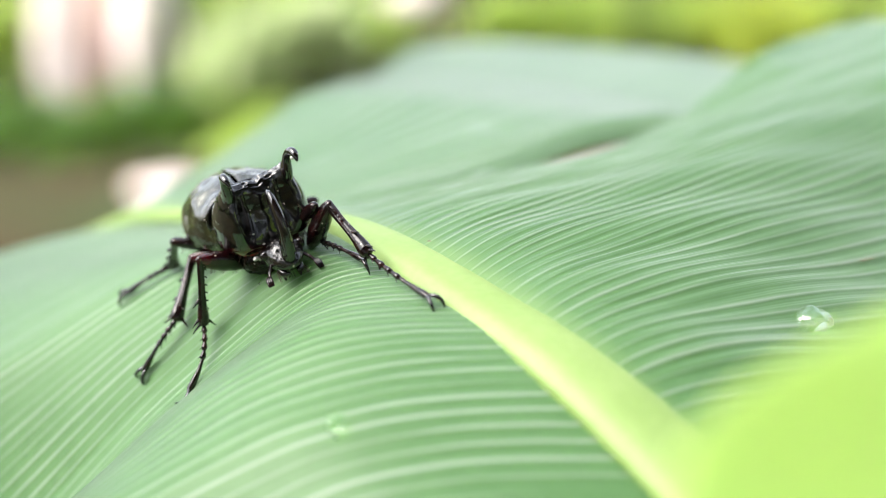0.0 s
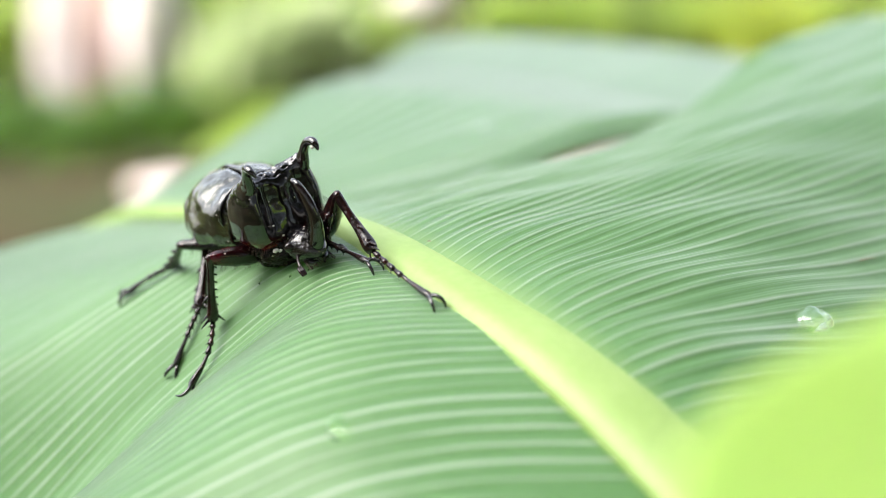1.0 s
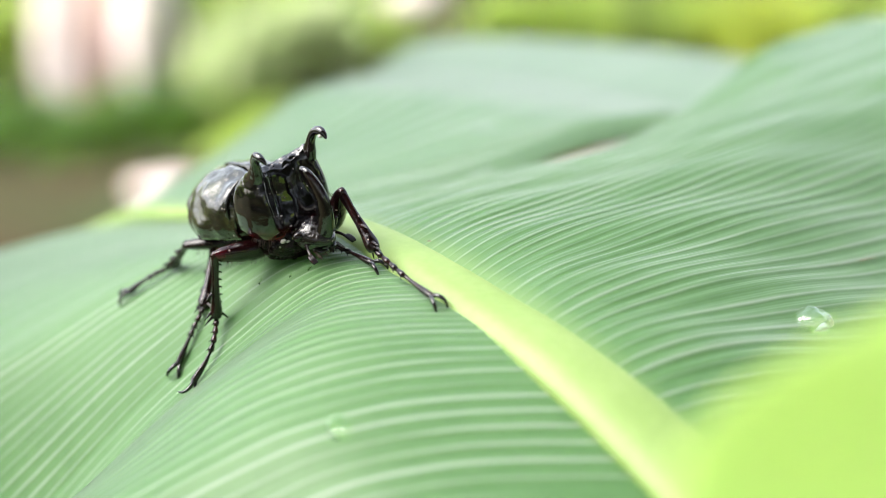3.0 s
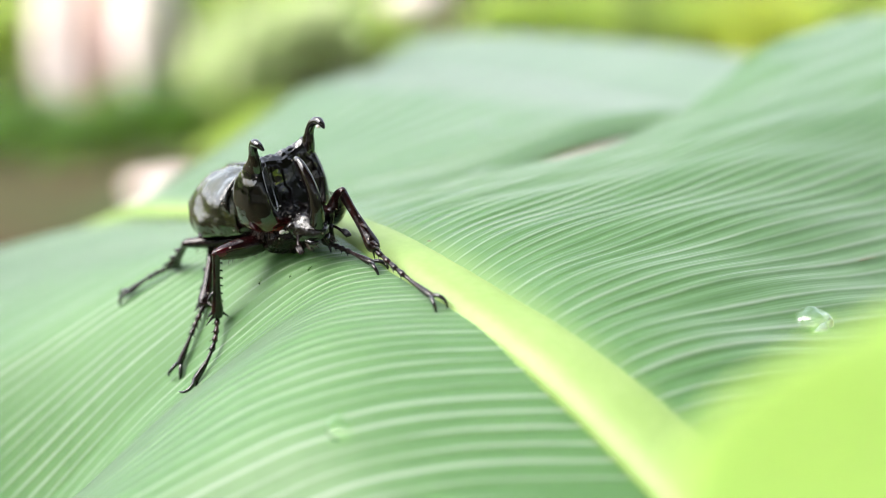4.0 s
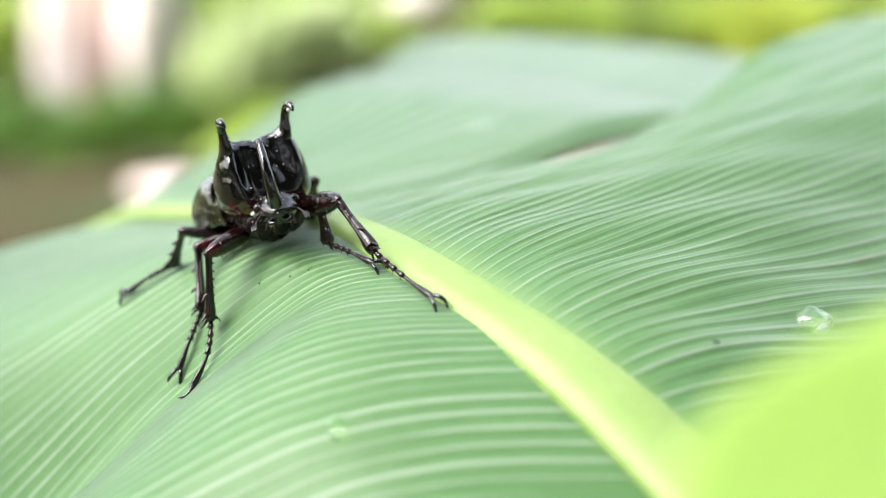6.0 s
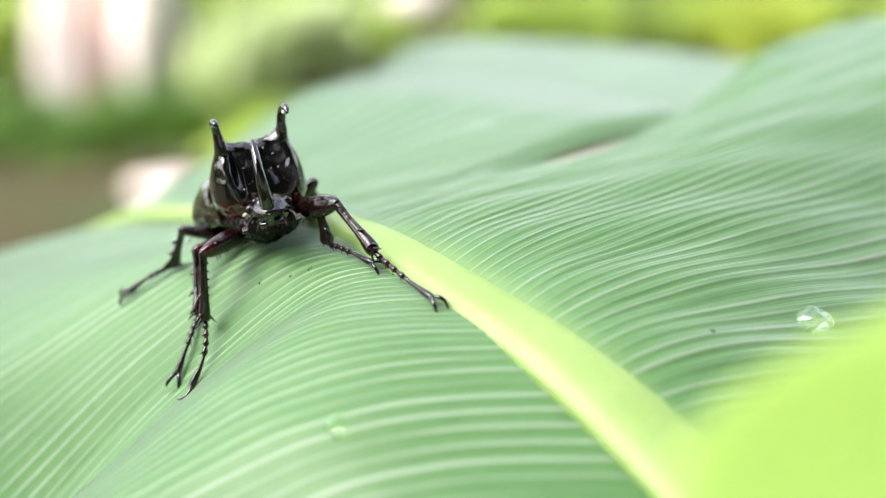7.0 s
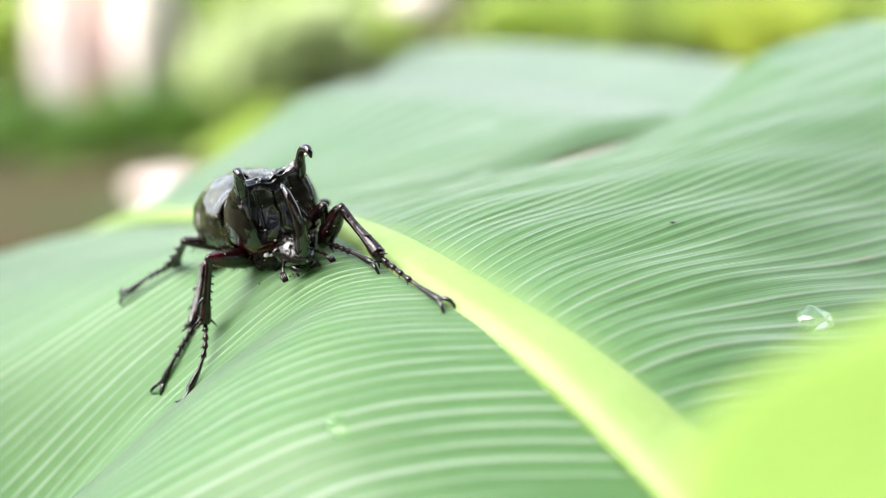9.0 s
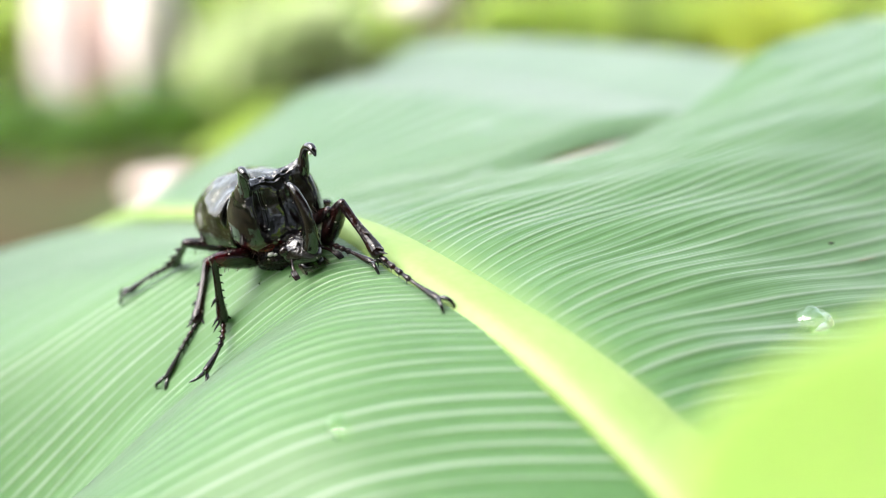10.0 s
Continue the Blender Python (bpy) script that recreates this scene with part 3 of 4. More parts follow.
def pronotum_shape(p, d):
    """The shield behind the head: steep hollow front between two cheeks, a ridge on top, a rim behind."""
    # a boxier section than a ball's
    e = 2.0 / 2.8
    x = 10.4 * math.copysign(abs(d.x) ** e, d.x)
    y = -1.5 + 8.2 * math.copysign(abs(d.y) ** (0.9 if d.y > 0 else 0.72), d.y)
    z = 10.2 + 8.4 * math.copysign(abs(d.z) ** (e if d.z > 0 else 0.52), d.z)
    x *= 1.07 - 0.10 * max(0.0, (z - 11) / 8.0) - 0.14 * max(0.0, (6 - z) / 5.0)
    front = max(0.0, -d.y)
    top = max(0.0, d.z)
    # the front is hollowed out on either side of a low keel
    y += 3.3 * front ** 0.8 * (bell(x, 3.9, 3.1) + bell(x, -3.9, 3.1) + 0.25 * bell(x, 0, 2.0)) * bell(z, 14.0, 5.5)
    y -= 1.7 * front * (bell(x, 7.9, 1.9) + bell(x, -7.9, 1.9)) * bell(z, 11.5, 6.5)
    y += 0.9 * front * bell(z, 4.2, 1.0) * bell(abs(x), 5.5, 3.5)
    # a sharp brow from horn to horn
    brow = bell(y, -4.6, 2.2) * top * bell(x, 0, 8.0)
    z += 1.3 * brow
    z -= 2.6 * max(0.0, d.y) * top
    z -= 0.7 * bell(x, 0, 0.9) * top * (1 - front)
    # the foot of each horn draws the shield up
    side = math.copysign(1.0, x)
    gap = math.sqrt((abs(x) - 7.1) ** 2 + ((y + 5.2) / 1.7) ** 2 + 0.15)
    pull = math.exp(-gap / 2.1) * min(1.0, top * 1.6)
    z += 5.2 * pull
    x += side * 0.3 * pull
    y -= 1.0 * pull
    n = noise.noise(Vector((x, y, z)) * 0.45)
    wrinkle = noise.noise(Vector((x * 0.7, y * 2.4, z * 1.2)) + Vector((7, 1, 3))) + 0.6 * noise.noise(Vector((x * 1.9, y * 3.2, z * 2)))
    rough_top = max(0.0, d.z - 0.1) * (1 - front) ** 0.5
    return Vector((x + 0.15 * n, y + 0.2 * n, z + 0.5 * wrinkle * rough_top))


def pronotum_part(root):
    ob = part("pronotum", blob((0, 0, 0), (1, 1, 1), pronotum_shape, 160, 110), SHIELD, root, "glossy black thorax shield, dark red below")
    for side in (-1, 1):
        pts = [(6.9, -2.4, 14.0, 2.0), (7.1, -4.0, 17.0, 1.9), (7.3, -5.5, 19.2, 1.55), (7.5, -6.9, 21.4, 1.2), (7.8, -7.9, 23.5, 1.0), (8.1, -9.3, 25.0, 1.0), (8.4, -10.8, 25.4, 1.0), (8.4, -12.2, 24.9, 0.75), (8.2, -13.2, 23.9, 0.28)]
        horn = tube([(x * side, y, z, r) for x, y, z, r in pts], 18, 6, 1.0, 0.10)
        # deeper than wide at its foot
        for v in horn.verts:
            z = v.co.z / MM
            mid = np.interp(z, [14.0, 19.2, 23.5], [-2.4, -5.5, -7.9])
            v.co.y = (mid + (v.co.y / MM - mid) * (1 + 0.7 * min(1.0, max(0.0, (22.5 - z) / 3.5)))) * MM
        part("horn", horn, SHELL, ob, "black thorax horn with a hooked tip")
    rim = [(10.6 * math.sin(a), 5.6, 9.2 + 6.8 * math.cos(a), 0.5) for a in np.linspace(-2.0, 2.0, 13)]
    part("rim", tube(rim, 8, 3), SHELL, ob)
    return ob


def head_part(root):
    """Built round the neck, at (0, -8.5, 6)."""
    def skull(p, d):
        n = noise.noise(p * 0.9)
        y = p.y - 2.2 * max(0.0, -d.y) * bell(p.z, -4.0, 2.5)
        return Vector((p.x * (1 - 0.25 * max(0.0, -d.y)), y, p.z + 0.25 * n))
    ob = part("head", blob((0, -3.2, -2.6), (4.7, 4.4, 3.7), skull, 48, 32), ROUGH, root, "small wrinkled black head")
    # the horn is flattened from side to side, and leans back to the shield
    horn = [(0, -3.4, -3.4, 3.4), (0, -6.4, -1.4, 3.0), (0, -8.6, 2.2, 2.5), (0, -8.9, 6.2, 2.1), (0, -7.6, 9.8, 1.8), (0, -5.4, 12.4, 1.5), (0, -3.8, 13.3, 0.8)]
    bm = tube(horn, 18, 6, 1.0, 0.06)
    for v in bm.verts:
        v.co.x *= 0.62
    part("head_horn", bm, SHELL, ob, "long curved black head horn")
    for side in (-1, 1):
        part("eye", blob((side * 4.2, -2.9, -1.6), (1.3, 1.4, 1.3), None, 20, 14), EYE_BLACK, ob, "shiny black eye")
        part("mandible", tube([(side * 2.2, -5.6, -5.0, 1.0), (side * 2.0, -7.2, -5.6, 0.8), (side * 1.0, -8.2, -5.4, 0.25)], 10, 4), SHELL, ob)
        feeler = tube([(side * 3.8, -4.6, -3.4, 0.42), (side * 5.0, -6.4, -4.2, 0.34), (side * 5.6, -7.6, -5.0, 0.36)], 8, 4)
        for k in range(3):
            o = k * 0.42
            add_tube(feeler, [(side * (5.3 + o), -7.4, -4.8, 0.22), (side * (5.6 + o), -8.4, -5.4, 0.42), (side * (5.7 + o), -9.5, -6.2, 0.30)], 6, 3)
        part("antenna", feeler, LIMB, ob, "short brown feeler with a fan tip")
    whiskers = bmesh.new()
    rnd = random.Random(4)
    for k in range(46):
        x = rnd.uniform(-3.4, 3.4)
        add_tube(whiskers, [(x, -5.4 - rnd.random() * 2.2, -5.2, 0.05), (x * 1.15, -7.6 - rnd.random() * 1.6, -6.1 - rnd.random() * 0.7, 0.02)], 4, 1)
    part("mouth_bristles", whiskers, HAIR, ob)
    lip = tube([(-2.2, -5.6, -4.0, 0.7), (-1.0, -6.7, -4.1, 0.9), (1.0, -6.7, -4.1, 0.9), (2.2, -5.6, -4.0, 0.7)], 14, 5, 1, 0.5)
    part("lip", lip, ROUGH, ob)
    for side in (-1, 1):
        part("palp", tube([(side * 1.5, -5.8, -5.4, 0.3), (side * 2.0, -6.4, -6.6, 0.35), (side * 1.8, -6.5, -7.6, 0.28)], 6, 3), LIMB, ob)
    return ob


def elytron(root, side):
    nu, nv = 44, 26
    verts = np.zeros((nu, nv, 3))
    for i in range(nu):
        t = i / (nu - 1)
        y = 4.0 + 27.5 * t
        width = 13.8 * max(0.0, math.sin(math.pi * (0.20 + 0.80 * t ** 1.12))) ** 0.62
        height = 10.6 * max(0.0, math.sin(math.pi * (0.26 + 0.74 * t ** 1.15))) ** 0.55
        for j in range(nv):
            a = radians(2.0 + 104.0 * j / (nv - 1))
            lump = 0.8 * noise.noise(Vector((t * 6, j * 0.22, side * 3))) + 0.16 * noise.noise(Vector((t * 22, j * 0.7, side * 5)))
            stria = -0.16 * bell(j, 3, 1.2) - 0.10 * bell(j, 9, 1.2)
            r = 1 + (lump + stria) / 12
            shoulder = 1.0 * bell(t, 0.12, 0.10) * bell(a, 0.85, 0.4)
            verts[i, j] = (side * (width * math.sin(a) * r + shoulder + 0.12), y, 4.6 + height * math.cos(a) * r + shoulder)
    if side < 0:
        verts = verts[:, ::-1]
    uv = np.zeros((nu, nv, 2))
    ob = sheet("elytron", verts * MM, uv, WING, root, "smooth black wing case, its colour tinted with the leaf's green reflection", 0.0006)
    return ob


def leg_parts(root, front, red, upper, lower, foot, seed, outer, arch):
    """Thigh, shin and foot, each along its own +y from its joint; teeth on the outer edge of the shin (+x)."""
    rnd = random.Random(seed)
    femur = tube([(0, -1.0, 0, 1.3), (0, upper * 0.2, 0, 2.6 if front else 2.0), (0, upper * 0.5, 0, 2.9 if front else 2.1), (0, upper * 0.85, 0, 2.2 if front else 1.65), (0, upper, 0, 1.35), (0, upper + 0.9, 0, 0.8)], 16, 5, 0.8, 0.06)
    fe = part("femur", femur, RED if red else LIMB, root, "dark red-brown thigh" if red else "")
    hairs = bmesh.new()
    for k in range(40):
        y = upper * (0.1 + 0.75 * rnd.random())
        x = (1.5 + 0.4 * rnd.random()) * (1 if rnd.random() < 0.7 else -1)
        add_tube(hairs, [(x * 0.8, y, -0.8, 0.05), (x * 1.5, y + rnd.uniform(0.2, 0.8), -1.6, 0.02)], 4, 1)
    part("hair", hairs, HAIR, fe)
    tibia = tube([(0, -0.8, 0, 1.0), (0, 0.4, 0, 1.15), (0, lower * 0.3, 0, 0.98), (0, lower * 0.62, 0.15, 1.2), (0, lower * 0.9, 0.1, 1.7), (0, lower, 0, 1.4)], 14, 5, 0.8, 0.08)
    for k in range(4):
        a = 0.5 + 1.5 * k
        add_tube(tibia, [(0.75 * math.cos(a), lower * 0.06, 0.6 * math.sin(a), 0.2), (0.85 * math.cos(a), lower * 0.5, 0.72 * math.sin(a), 0.28), (1.2 * math.cos(a), lower * 0.93, 0.95 * math.sin(a), 0.3)], 6, 4)
    ti = part("tibia", tibia, LIMB, root)
    spots = [(0.62, outer, 1.7), (0.90, outer, 2.2), (0.99, outer, 2.2), (0.94, -outer, 2.5)] if front else [(0.36, outer, 0.8), (0.66, outer, 1.2), (0.93, outer, 1.5), (0.99, outer, 1.8), (0.97, -outer, 2.5)]
    spots += [(0.16 + 0.12 * k, -outer, 0.35) for k in range(6)] if front else []
    for y, s, long in spots:
        r0 = 0.55 if long > 0.7 else 0.25
        part("spine", tube([(0.6 * s, lower * y - 0.3, 0, r0), (1.1 * s + 0.3 * s, lower * y + 0.1 * long, 0.05, r0 * 0.7), ((1.1 + 0.85 * long) * s, lower * y + 0.8 * long, 0.05, 0.08)], 8, 3), LIMB, ti)
    bm = bmesh.new()
    lens = [0.13, 0.13, 0.13, 0.14, 0.47]
    y = 0.0
    bend = lambda q: (0.0, q * foot, arch * math.sin(math.pi * min(q, 1.0)) - 0.35 * q)
    for k, part_len in enumerate(lens):
        a, b = y, y + part_len
        pa, pm, pb = bend(a), bend(a + 0.7 * part_len), bend(b)
        if k < 4:
            add_tube(bm, [(*pa, 0.38), (*pm, 0.72), (*pb, 0.50)], 9, 4)
            for s in (-1, 1):
                add_tube(bm, [(s * 0.4, pm[1], pm[2] - 0.2, 0.2), (s * 1.05, pb[1] + 0.25, pb[2] - 0.55, 0.04)], 5, 2)
        else:
            add_tube(bm, [(*pa, 0.40), (*bend(a + 0.35 * part_len), 0.52), (*bend(a + 0.75 * part_len), 0.80), (*pb, 0.78), (0, pb[1] + 0.5, pb[2] - 0.1, 0.4)], 10, 5)
        y = b
    ta = part("tarsus", bm, LIMB, root)
    for s in (-1, 1):
        z = bend(1.0)[2]
        claw = tube([(0.3 * s, foot - 0.1, z, 0.5), (0.8 * s, foot + 1.2, z + 0.5, 0.52), (1.3 * s, foot + 2.6, z + 0.2, 0.44), (1.5 * s, foot + 3.5, z - 0.9, 0.32), (1.4 * s, foot + 3.6, z - 2.3, 0.10)], 8, 5)
        part("claw", claw, SHELL, ta, "curved black claw")
    return fe, ti, ta


def beetle():
    root = empty("beetle", pose(-0.042, 0.028, -0.006), "glossy black three-horned rhinoceros beetle standing on the leaf", "beetle")
    pronotum_part(root)
    head = head_part(root)
    head.location = Vector((0, -8.5, 6.0)) * MM
    for side in (-1, 1):
        elytron(root, side)
    part("scutellum", tube([(0, 3.2, 12.6, 1.9), (0, 6.0, 12.6, 1.3), (0, 8.0, 12.4, 0.3)], 10, 4, 0.5), SHELL, root)
    def segment(p, d):
        return Vector((p.x, p.y, p.z + 0.25 * math.sin(p.y * 1.5) * max(0.0, -d.z)))
    part("abdomen", blob((0, 15.0, 4.6), (13.0, 15.0, 5.4), segment, 48, 32), LIMB, root, "dark brown ridged underside")
    def knobbly(p, d):
        return p + d * (0.7 * noise.noise(p * 0.45) + 0.35 * noise.noise(p * 1.3))
    part("breast", blob((0, -2.2, 1.8), (8.3, 7.6, 6.0), knobbly, 64, 40), CHEST, root, "dark bristly breast")
    hairs = bmesh.new()
    rnd = random.Random(9)
    for k in range(150):
        a = rnd.uniform(math.pi, 2 * math.pi)
        x, y = 8.6 * math.cos(a), -0.5 + 8.0 * math.sin(a)
        z = 4.6 - rnd.random() * 2.5
        add_tube(hairs, [(x, y, z, 0.06), (x * 1.13, y * 1.1 - 0.3, z - rnd.uniform(0.6, 1.5), 0.02)], 4, 1)
    part("breast_hair", hairs, HAIR, root)
    for k, (x, y, z, r) in enumerate([(-5.9, -8.9, 3.4, 0.55), (-5.0, -9.3, 3.1, 0.35), (-3.2, -9.0, 6.2, 0.25), (-4.8, -8.6, 9.2, 0.2), (8.0, -11.6, 24.4, 0.55)]):
        def crumb(p, d):
            return p + d * r * 0.5 * noise.noise(d * 2.3 + Vector((k, 0, 0)))
        part("crumb", blob((x, y, z), (r * 1.4, r, r * 0.8), crumb, 12, 8), CRUMB, root, "pale crumb of soil stuck to the shell")
    jointed = {}
    for k, (name, spec) in enumerate(LEGS.items()):
        jointed[name] = leg_parts(root, name.endswith("front"), name in ("near_front", "near_middle"), spec["upper"], spec["lower"], spec["foot"], k, -spec["roll"], spec["arch"])
    return root, head, jointed


# joints in the body's millimetres, lengths, and the way the knee points
LEGS = {
    "near_front": dict(hip=(-5.2, -0.7, -0.4), upper=13.5, lower=15.8, foot=15.5, pole=(-0.56, -0.46, 1.14), roll=1, arch=1.7, lean=(1.0, -0.2, 0.5)),
    "near_middle": dict(hip=(-2.3, 6.7, -1.6), upper=14.2, lower=15.4, foot=14.6, pole=(0.44, 0.72, 0.85), roll=1, arch=0.7, lean=(0.3, -0.3, 1.0)),
    "near_hind": dict(hip=(-5.5, 12.6, -1.5), upper=13.0, lower=12.4, foot=13.5, pole=(-1.08, -0.47, 0.49), roll=1, arch=0.7, lean=(0.0, -0.35, 1.0)),
    "far_front": dict(hip=(8.1, -8.5, 1.4), upper=14.6, lower=15.3, foot=20.5, pole=(-0.51, 0.40, 1.0), roll=-1, arch=-0.5, lean=(0.0, -0.35, 1.0)),
    "far_middle": dict(hip=(6.9, 0.9, 2.6), upper=17.7, lower=9.9, foot=15.5, pole=(0.33, -0.89, 1.0), roll=-1, arch=0.3, lean=(0.0, -0.35, 1.0)),
    "far_hind": dict(hip=(5.5, 10.3, 1.6), upper=11.5, lower=12.0, foot=13.0, pole=(1.0, 0.6, 0.2), roll=-1, arch=0.3, lean=(0.0, -0.35, 1.0)),
}
BEETLE, HEAD, JOINTED = beetle()


# ---- a tiny fly
def fly():
    root = empty("fly", pose(0.06, -0.04, -0.004), "tiny dark fly walking over the leaf", "fly")
    part("body", blob((0, 0.5, 0.45), (0.28, 0.62, 0.28), None, 14, 10), SHELL, root)
    part("thorax", blob((0, -0.3, 0.5), (0.26, 0.34, 0.28), None, 14, 10), SHELL, root)
    part("head", blob((0, -0.72, 0.48), (0.22, 0.18, 0.2), None, 12, 8), SHELL, root)
    for s in (-1, 1):
        wing = blob((s * 0.32, 0.55, 0.72), (0.22, 0.75, 0.03), None, 12, 6)
        part("wing", wing, HAIR, root)
        for y in (-0.5, -0.2, 0.1):
            part("leg", tube([(s * 0.15, y, 0.4, 0.05), (s * 0.6, y * 1.6, 0.45, 0.045), (s * 0.95, y * 2.2, 0.0, 0.03)], 5, 2), LIMB, root)
    for ob in root.children:
        ob.data.transform(Matrix.Scale(0.75, 4))
    return root


FLY = fly()


# ---- what moves
BODY_ROWS = [
    (0, -0.0410, 0.0105, -0.0040, 0.9, -13.4, 28.1),
    (0.5, -0.0397, 0.0099, -0.0031, -0.2, -13.2, 31.0),
    (1, -0.0379, 0.0090, -0.0017, 0.0, -12.5, 36.8),
    (1.5, -0.0369, 0.0082, -0.0008, -0.9, -11.7, 39.0),
    (2, -0.0363, 0.0081, 0.0000, -1.9, -11.3, 40.4),
    (2.5, -0.0365, 0.0085, -0.0003, -1.9, -11.1, 39.9),
    (4, -0.0367, 0.0102, 0.0005, -7.7, -7.6, 39.7),
    (4.5, -0.0373, 0.0119, 0.0010, -11.8, -6.5, 37.5),
    (5, -0.0387, 0.0137, 0.0002, -12.4, -8.1, 32.7),
    (5.5, -0.0398, 0.0148, 0.0015, -17.9, -7.7, 29.6),
    (7, -0.0418, 0.0150, 0.0008, -19.2, -7.0, 21.6),
    (7.5, -0.0415, 0.0154, 0.0002, -16.9, -7.9, 21.7),
    (8, -0.0407, 0.0145, -0.0022, -9.3, -8.9, 23.1),
    (8.5, -0.0394, 0.0124, -0.0045, -0.9, -10.8, 25.6),
    (9, -0.0386, 0.0112, -0.0039, -0.6, -10.8, 27.8),
    (9.5, -0.0383, 0.0104, -0.0037, -0.6, -10.5, 28.1),
    (10, -0.0378, 0.0101, -0.0033, -0.6, -10.9, 29.2),
]
HEAD_ROWS = [(0, -3), (0.5, -1), (1, 6), (1.5, 8), (2, 10), (2.5, 11), (4, -6), (4.5, -14), (5, -15), (5.5, -18), (7, -14), (7.5, -16), (8, -15), (8.5, -5), (9, 2), (9.5, 5), (10, 10)]
ANKLES, TIPS = {}, {}
ANKLES["near_front"] = [(0, -0.0552, -0.0007, -0.0183), (0.5, -0.0544, -0.0006, -0.0180), (1, -0.0531, -0.0003, -0.0174), (1.5, -0.0527, -0.0002, -0.0169), (2.5, -0.0524, -0.0001, -0.0168), (4.5, -0.0520, -0.0001, -0.0166), (5, -0.0532, -0.0003, -0.0171), (5.5, -0.0532, -0.0003, -0.0174), (7, -0.0549, -0.0003, -0.0174), (8, -0.0550, -0.0005, -0.0177), (8.5, -0.0552, -0.0007, -0.0185), (9, -0.0549, -0.0006, -0.0181), (9.5, -0.0549, -0.0005, -0.0177), (10, -0.0507, -0.0005, -0.0177)]
TIPS["near_front"] = [(0, -0.0575, -0.0102, -0.0307), (2, -0.0574, -0.0101, -0.0303), (4.5, -0.0569, -0.0102, -0.0305), (7.5, -0.0574, -0.0104, -0.0310), (9.5, -0.0577, -0.0103, -0.0309), (10, -0.0536, -0.0185, -0.0257)]
ANKLES["near_middle"] = [(0, -0.0626, 0.0053, -0.0195), (0.5, -0.0589, 0.0059, -0.0178), (1, -0.0571, 0.0063, -0.0167), (2.5, -0.0561, 0.0063, -0.0167), (4.5, -0.0561, 0.0065, -0.0163), (5.5, -0.0564, 0.0062, -0.0170), (7.5, -0.0576, 0.0056, -0.0188), (8.4, -0.0581, 0.0053, -0.0195), (9, -0.0587, 0.0047, -0.0213), (9.5, -0.0583, 0.0049, -0.0206), (10, -0.0577, 0.0051, -0.0202)]
TIPS["near_middle"] = [(0, -0.0725, 0.0039, -0.0343), (0.5, -0.0656, 0.0008, -0.0324), (1, -0.0631, 0.0001, -0.0301), (2.5, -0.0623, -0.0001, -0.0291), (4.5, -0.0611, -0.0006, -0.0277), (5.5, -0.0607, -0.0005, -0.0274), (7.5, -0.0607, -0.0004, -0.0269), (8.4, -0.0614, -0.0002, -0.0264), (9, -0.0664, -0.0006, -0.0340), (9.5, -0.0654, -0.0002, -0.0330), (10, -0.0653, -0.0002, -0.0329)]
ANKLES["near_hind"] = [(0, -0.0662, 0.0249, -0.0135), (10, -0.0659, 0.0250, -0.0132)]
TIPS["near_hind"] = [(0, -0.0786, 0.0256, -0.0208), (10, -0.0785, 0.0256, -0.0206)]
ANKLES["far_front"] = [(0, -0.0165, -0.0098, 0.0024), (0.5, -0.0161, -0.0097, 0.0026), (1, -0.0156, -0.0095, 0.0031), (2, -0.0151, -0.0095, 0.0032), (2.5, -0.0151, -0.0095, 0.0032), (4.5, -0.0150, -0.0094, 0.0033), (5.5, -0.0152, -0.0095, 0.0031), (8, -0.0151, -0.0097, 0.0026), (8.5, -0.0143, -0.0098, 0.0024), (9, -0.0138, -0.0100, 0.0018), (10, -0.0140, -0.0099, 0.0020)]
TIPS["far_front"] = [(0, -0.0006, -0.0280, -0.0021), (2.5, -0.0001, -0.0280, -0.0021), (5.5, -0.0001, -0.0280, -0.0021), (7.5, 0.0002, -0.0282, -0.0024), (9, 0.0011, -0.0281, -0.0023), (10, 0.0012, -0.0281, -0.0023)]
ANKLES["far_middle"] = [(0, -0.0283, 0.0044, 0.0005), (1, -0.0275, 0.0043, 0.0002), (2.5, -0.0266, 0.0042, -0.0000), (10, -0.0266, 0.0042, -0.0000)]
TIPS["far_middle"] = [(0, -0.0168, -0.0085, 0.0005), (1, -0.0156, -0.0087, -0.0000), (2.5, -0.0142, -0.0089, -0.0005), (10, -0.0141, -0.0088, -0.0004)]
ANKLES["far_hind"] = [(0, -0.033, 0.034, -0.004), (10, -0.033, 0.034, -0.004)]
TIPS["far_hind"] = [(0, -0.038, 0.046, -0.0085), (10, -0.038, 0.046, -0.0085)]
LEAF_ROCK = [(0, -0.15), (0.5, -0.05), (1, 0.25), (1.5, 0.25), (2, 0), (2.5, 0), (4, 0.35), (4.5, 0.1), (5, 0.4), (5.5, 0.35), (7, 0), (7.5, -0.05),
             (8, -0.4), (8.5, -0.15), (9, -0.25), (9.5, -0.35), (10, 0.05)]

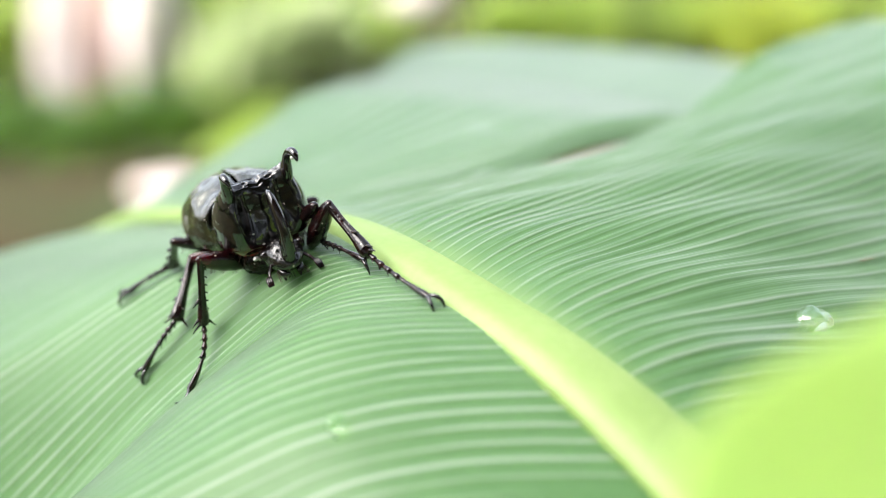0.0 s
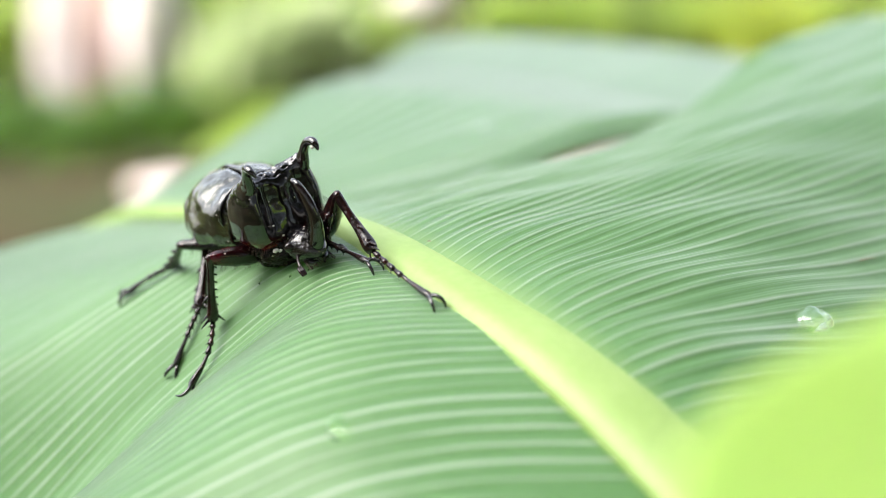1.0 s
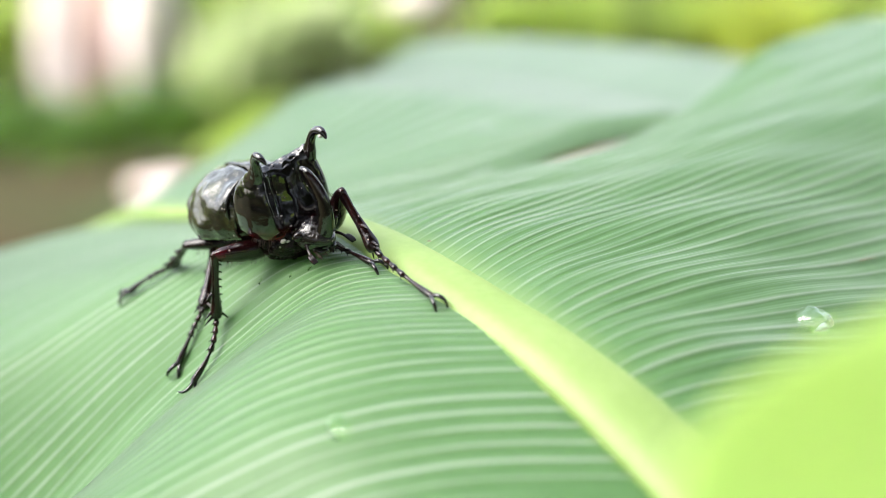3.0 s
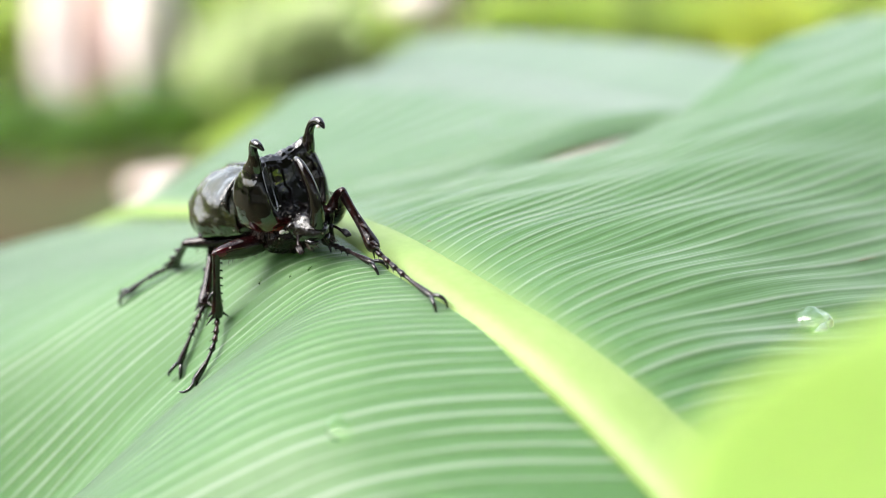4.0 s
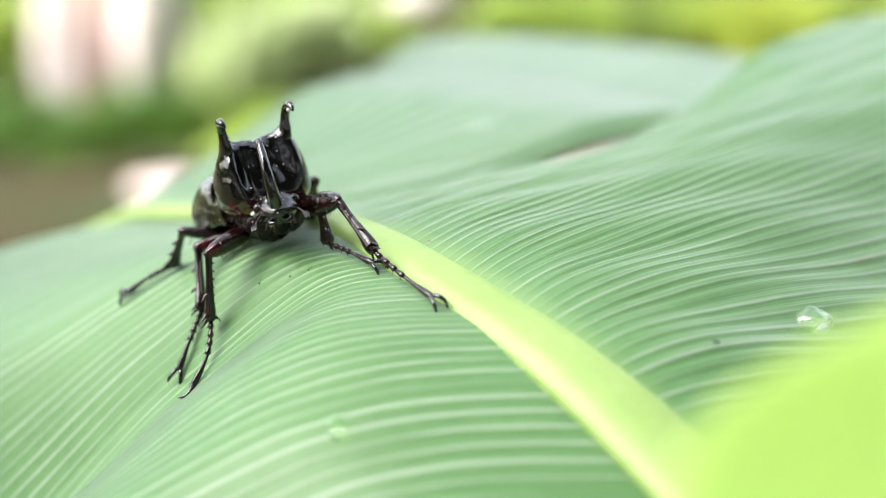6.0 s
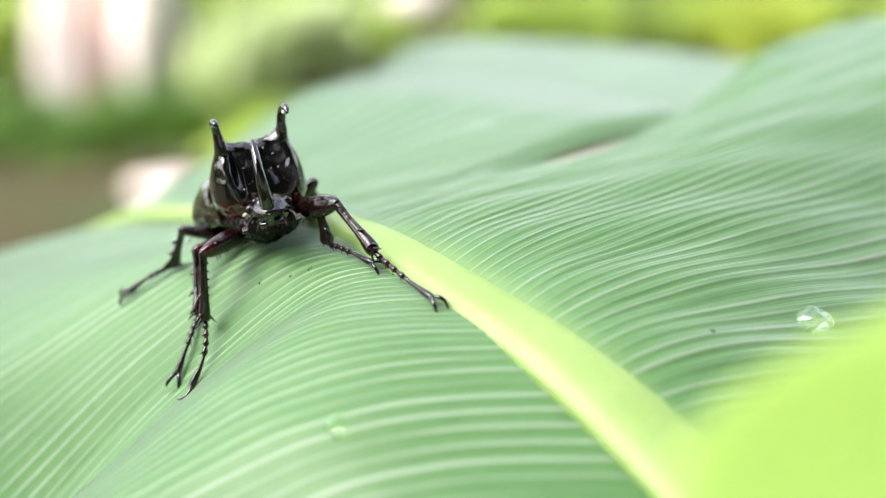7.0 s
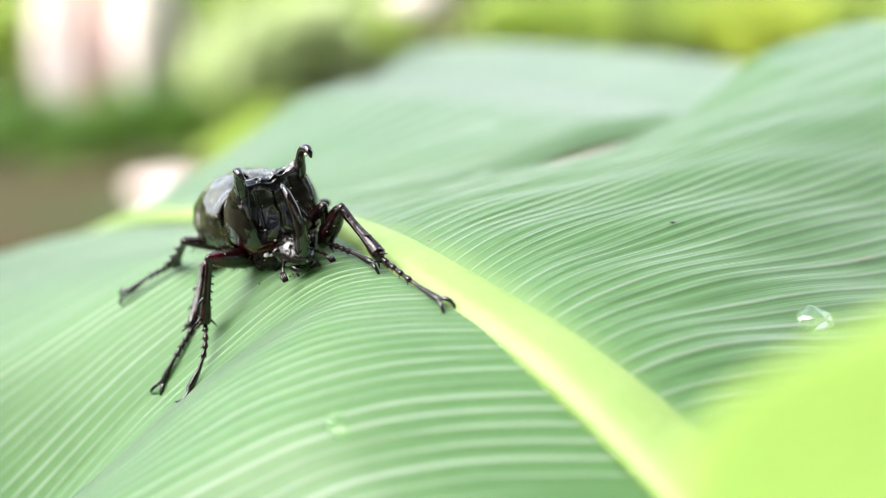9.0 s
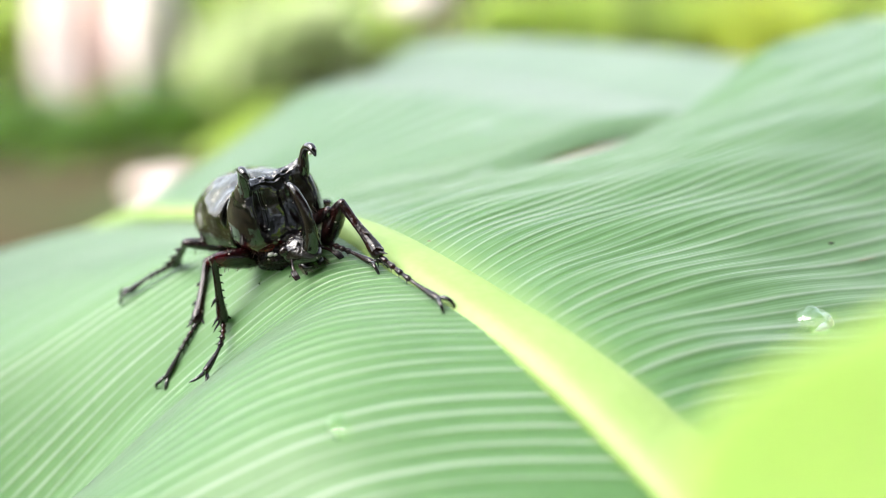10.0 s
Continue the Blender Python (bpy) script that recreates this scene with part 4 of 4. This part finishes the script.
FLY_ROWS = [(0, 0.0694, -0.0504, -0.0159), (5, 0.0655, -0.0462, -0.0128), (5.4, 0.0602, -0.0379, -0.0083), (5.7, 0.0563, -0.0386, -0.0069), (6.8, 0.0559, -0.0357, -0.0064), (7.2, 0.0563, -0.0306, -0.0054), (7.6, 0.0557, -0.0211, -0.0028), (8, 0.0678, -0.0098, -0.0028), (8.3, 0.0662, 0.0004, -0.0008), (8.6, 0.0573, -0.0013, 0.0012), (8.8, 0.0556, 0.004, 0.0028), (9, 0.0528, 0.0059, 0.004), (9.2, 0.0551, 0.0078, 0.0042), (9.4, 0.0632, 0.0066, 0.0021), (9.6, 0.0717, 0.0064, -0.0002), (9.8, 0.0805, 0.0089, -0.0024), (10, 0.0924, 0.0157, -0.0046)]
FLY_TURN = [(0, 150), (5, 160), (5.4, 190), (5.7, 215), (6.8, 200), (7.2, 180), (7.6, 150), (8, 150), (8.3, 200), (8.6, 235), (8.8, 210), (9, 170), (9.2, 110), (9.4, 70), (9.6, 65), (9.8, 85), (10, 110)]


def between(rows, t):
    """Glide through a table of (time, values...), with no overshoot."""
    a = np.array(rows, float)
    T, V = a[:, 0], a[:, 1:]
    i = int(np.clip(np.searchsorted(T, t, "right") - 1, 0, len(T) - 2))

    def slope(k):
        if k == 0 or k == len(T) - 1:
            return np.zeros(V.shape[1])
        d0, d1 = (V[k] - V[k - 1]) / (T[k] - T[k - 1]), (V[k + 1] - V[k]) / (T[k + 1] - T[k])
        m = np.where(d0 * d1 > 0, 2 * d0 * d1 / np.where(d0 + d1 == 0, 1, d0 + d1), 0)
        return m
    h = T[i + 1] - T[i]
    u = (t - T[i]) / h
    return ((2 * u ** 3 - 3 * u ** 2 + 1) * V[i] + (u ** 3 - 2 * u ** 2 + u) * h * slope(i)
            + (3 * u ** 2 - 2 * u ** 3) * V[i + 1] + (u ** 3 - u ** 2) * h * slope(i + 1))


def bone(a, b, hint):
    """A pose at a whose +y points to b, and whose +z leans towards hint."""
    y = (b - a).normalized()
    z = (hint - y * hint.dot(y)).normalized()
    x = y.cross(z)
    return Matrix.Translation(a) @ Matrix((x, y, z)).transposed().to_4x4()


def motions():
    times = [k * 0.2 for k in range(51)]
    body, head = [], []
    limb_rows = {name: ([], [], []) for name in JOINTED}
    for t in times:
        p = between(BODY_ROWS, t)
        m = pose(*p)
        inv = m.inverted()
        body.append((t, m))
        head.append((t, pose(0, -0.0085, 0.006, 0, 0, between(HEAD_ROWS, t)[0])))
        for name, spec in LEGS.items():
            hip = m @ (Vector(spec["hip"]) * MM)
            ankle, tip = Vector(between(ANKLES[name], t)), Vector(between(TIPS[name], t))
            up, low = spec["upper"] * MM, spec["lower"] * MM
            d = ankle - hip
            u = d.normalized()
            reach = min(d.length, (up + low) * 0.998)
            along = (up * up - low * low + reach * reach) / (2 * reach)
            out = math.sqrt(max(up * up - along * along, 1e-10))
            pole = Vector(spec["pole"])
            w = (pole - u * pole.dot(u)).normalized()
            knee = hip + u * along + w * out
            face = u.cross(w) * spec["roll"]
            for rows, pm in zip(limb_rows[name], (bone(hip, knee, face), bone(knee, ankle, face), bone(ankle, tip, Vector(spec["lean"])))):
                rows.append((t, inv @ pm))
    walk(BEETLE, body)
    walk(HEAD, head)
    for name, three in limb_rows.items():
        for ob, rows in zip(JOINTED[name], three):
            walk(ob, rows)
    walk(FLY, [(t, pose(*p, 0, 0, a)) for (t, *p), (_, a) in zip(FLY_ROWS, FLY_TURN)])
    for ob, base in [(LEAF, pose(0, 0, 0))] + ON_LEAF:
        walk(ob, [(t, pose(0, 0, 0, a, 0, 0) @ base) for t, a in LEAF_ROCK])


motions()
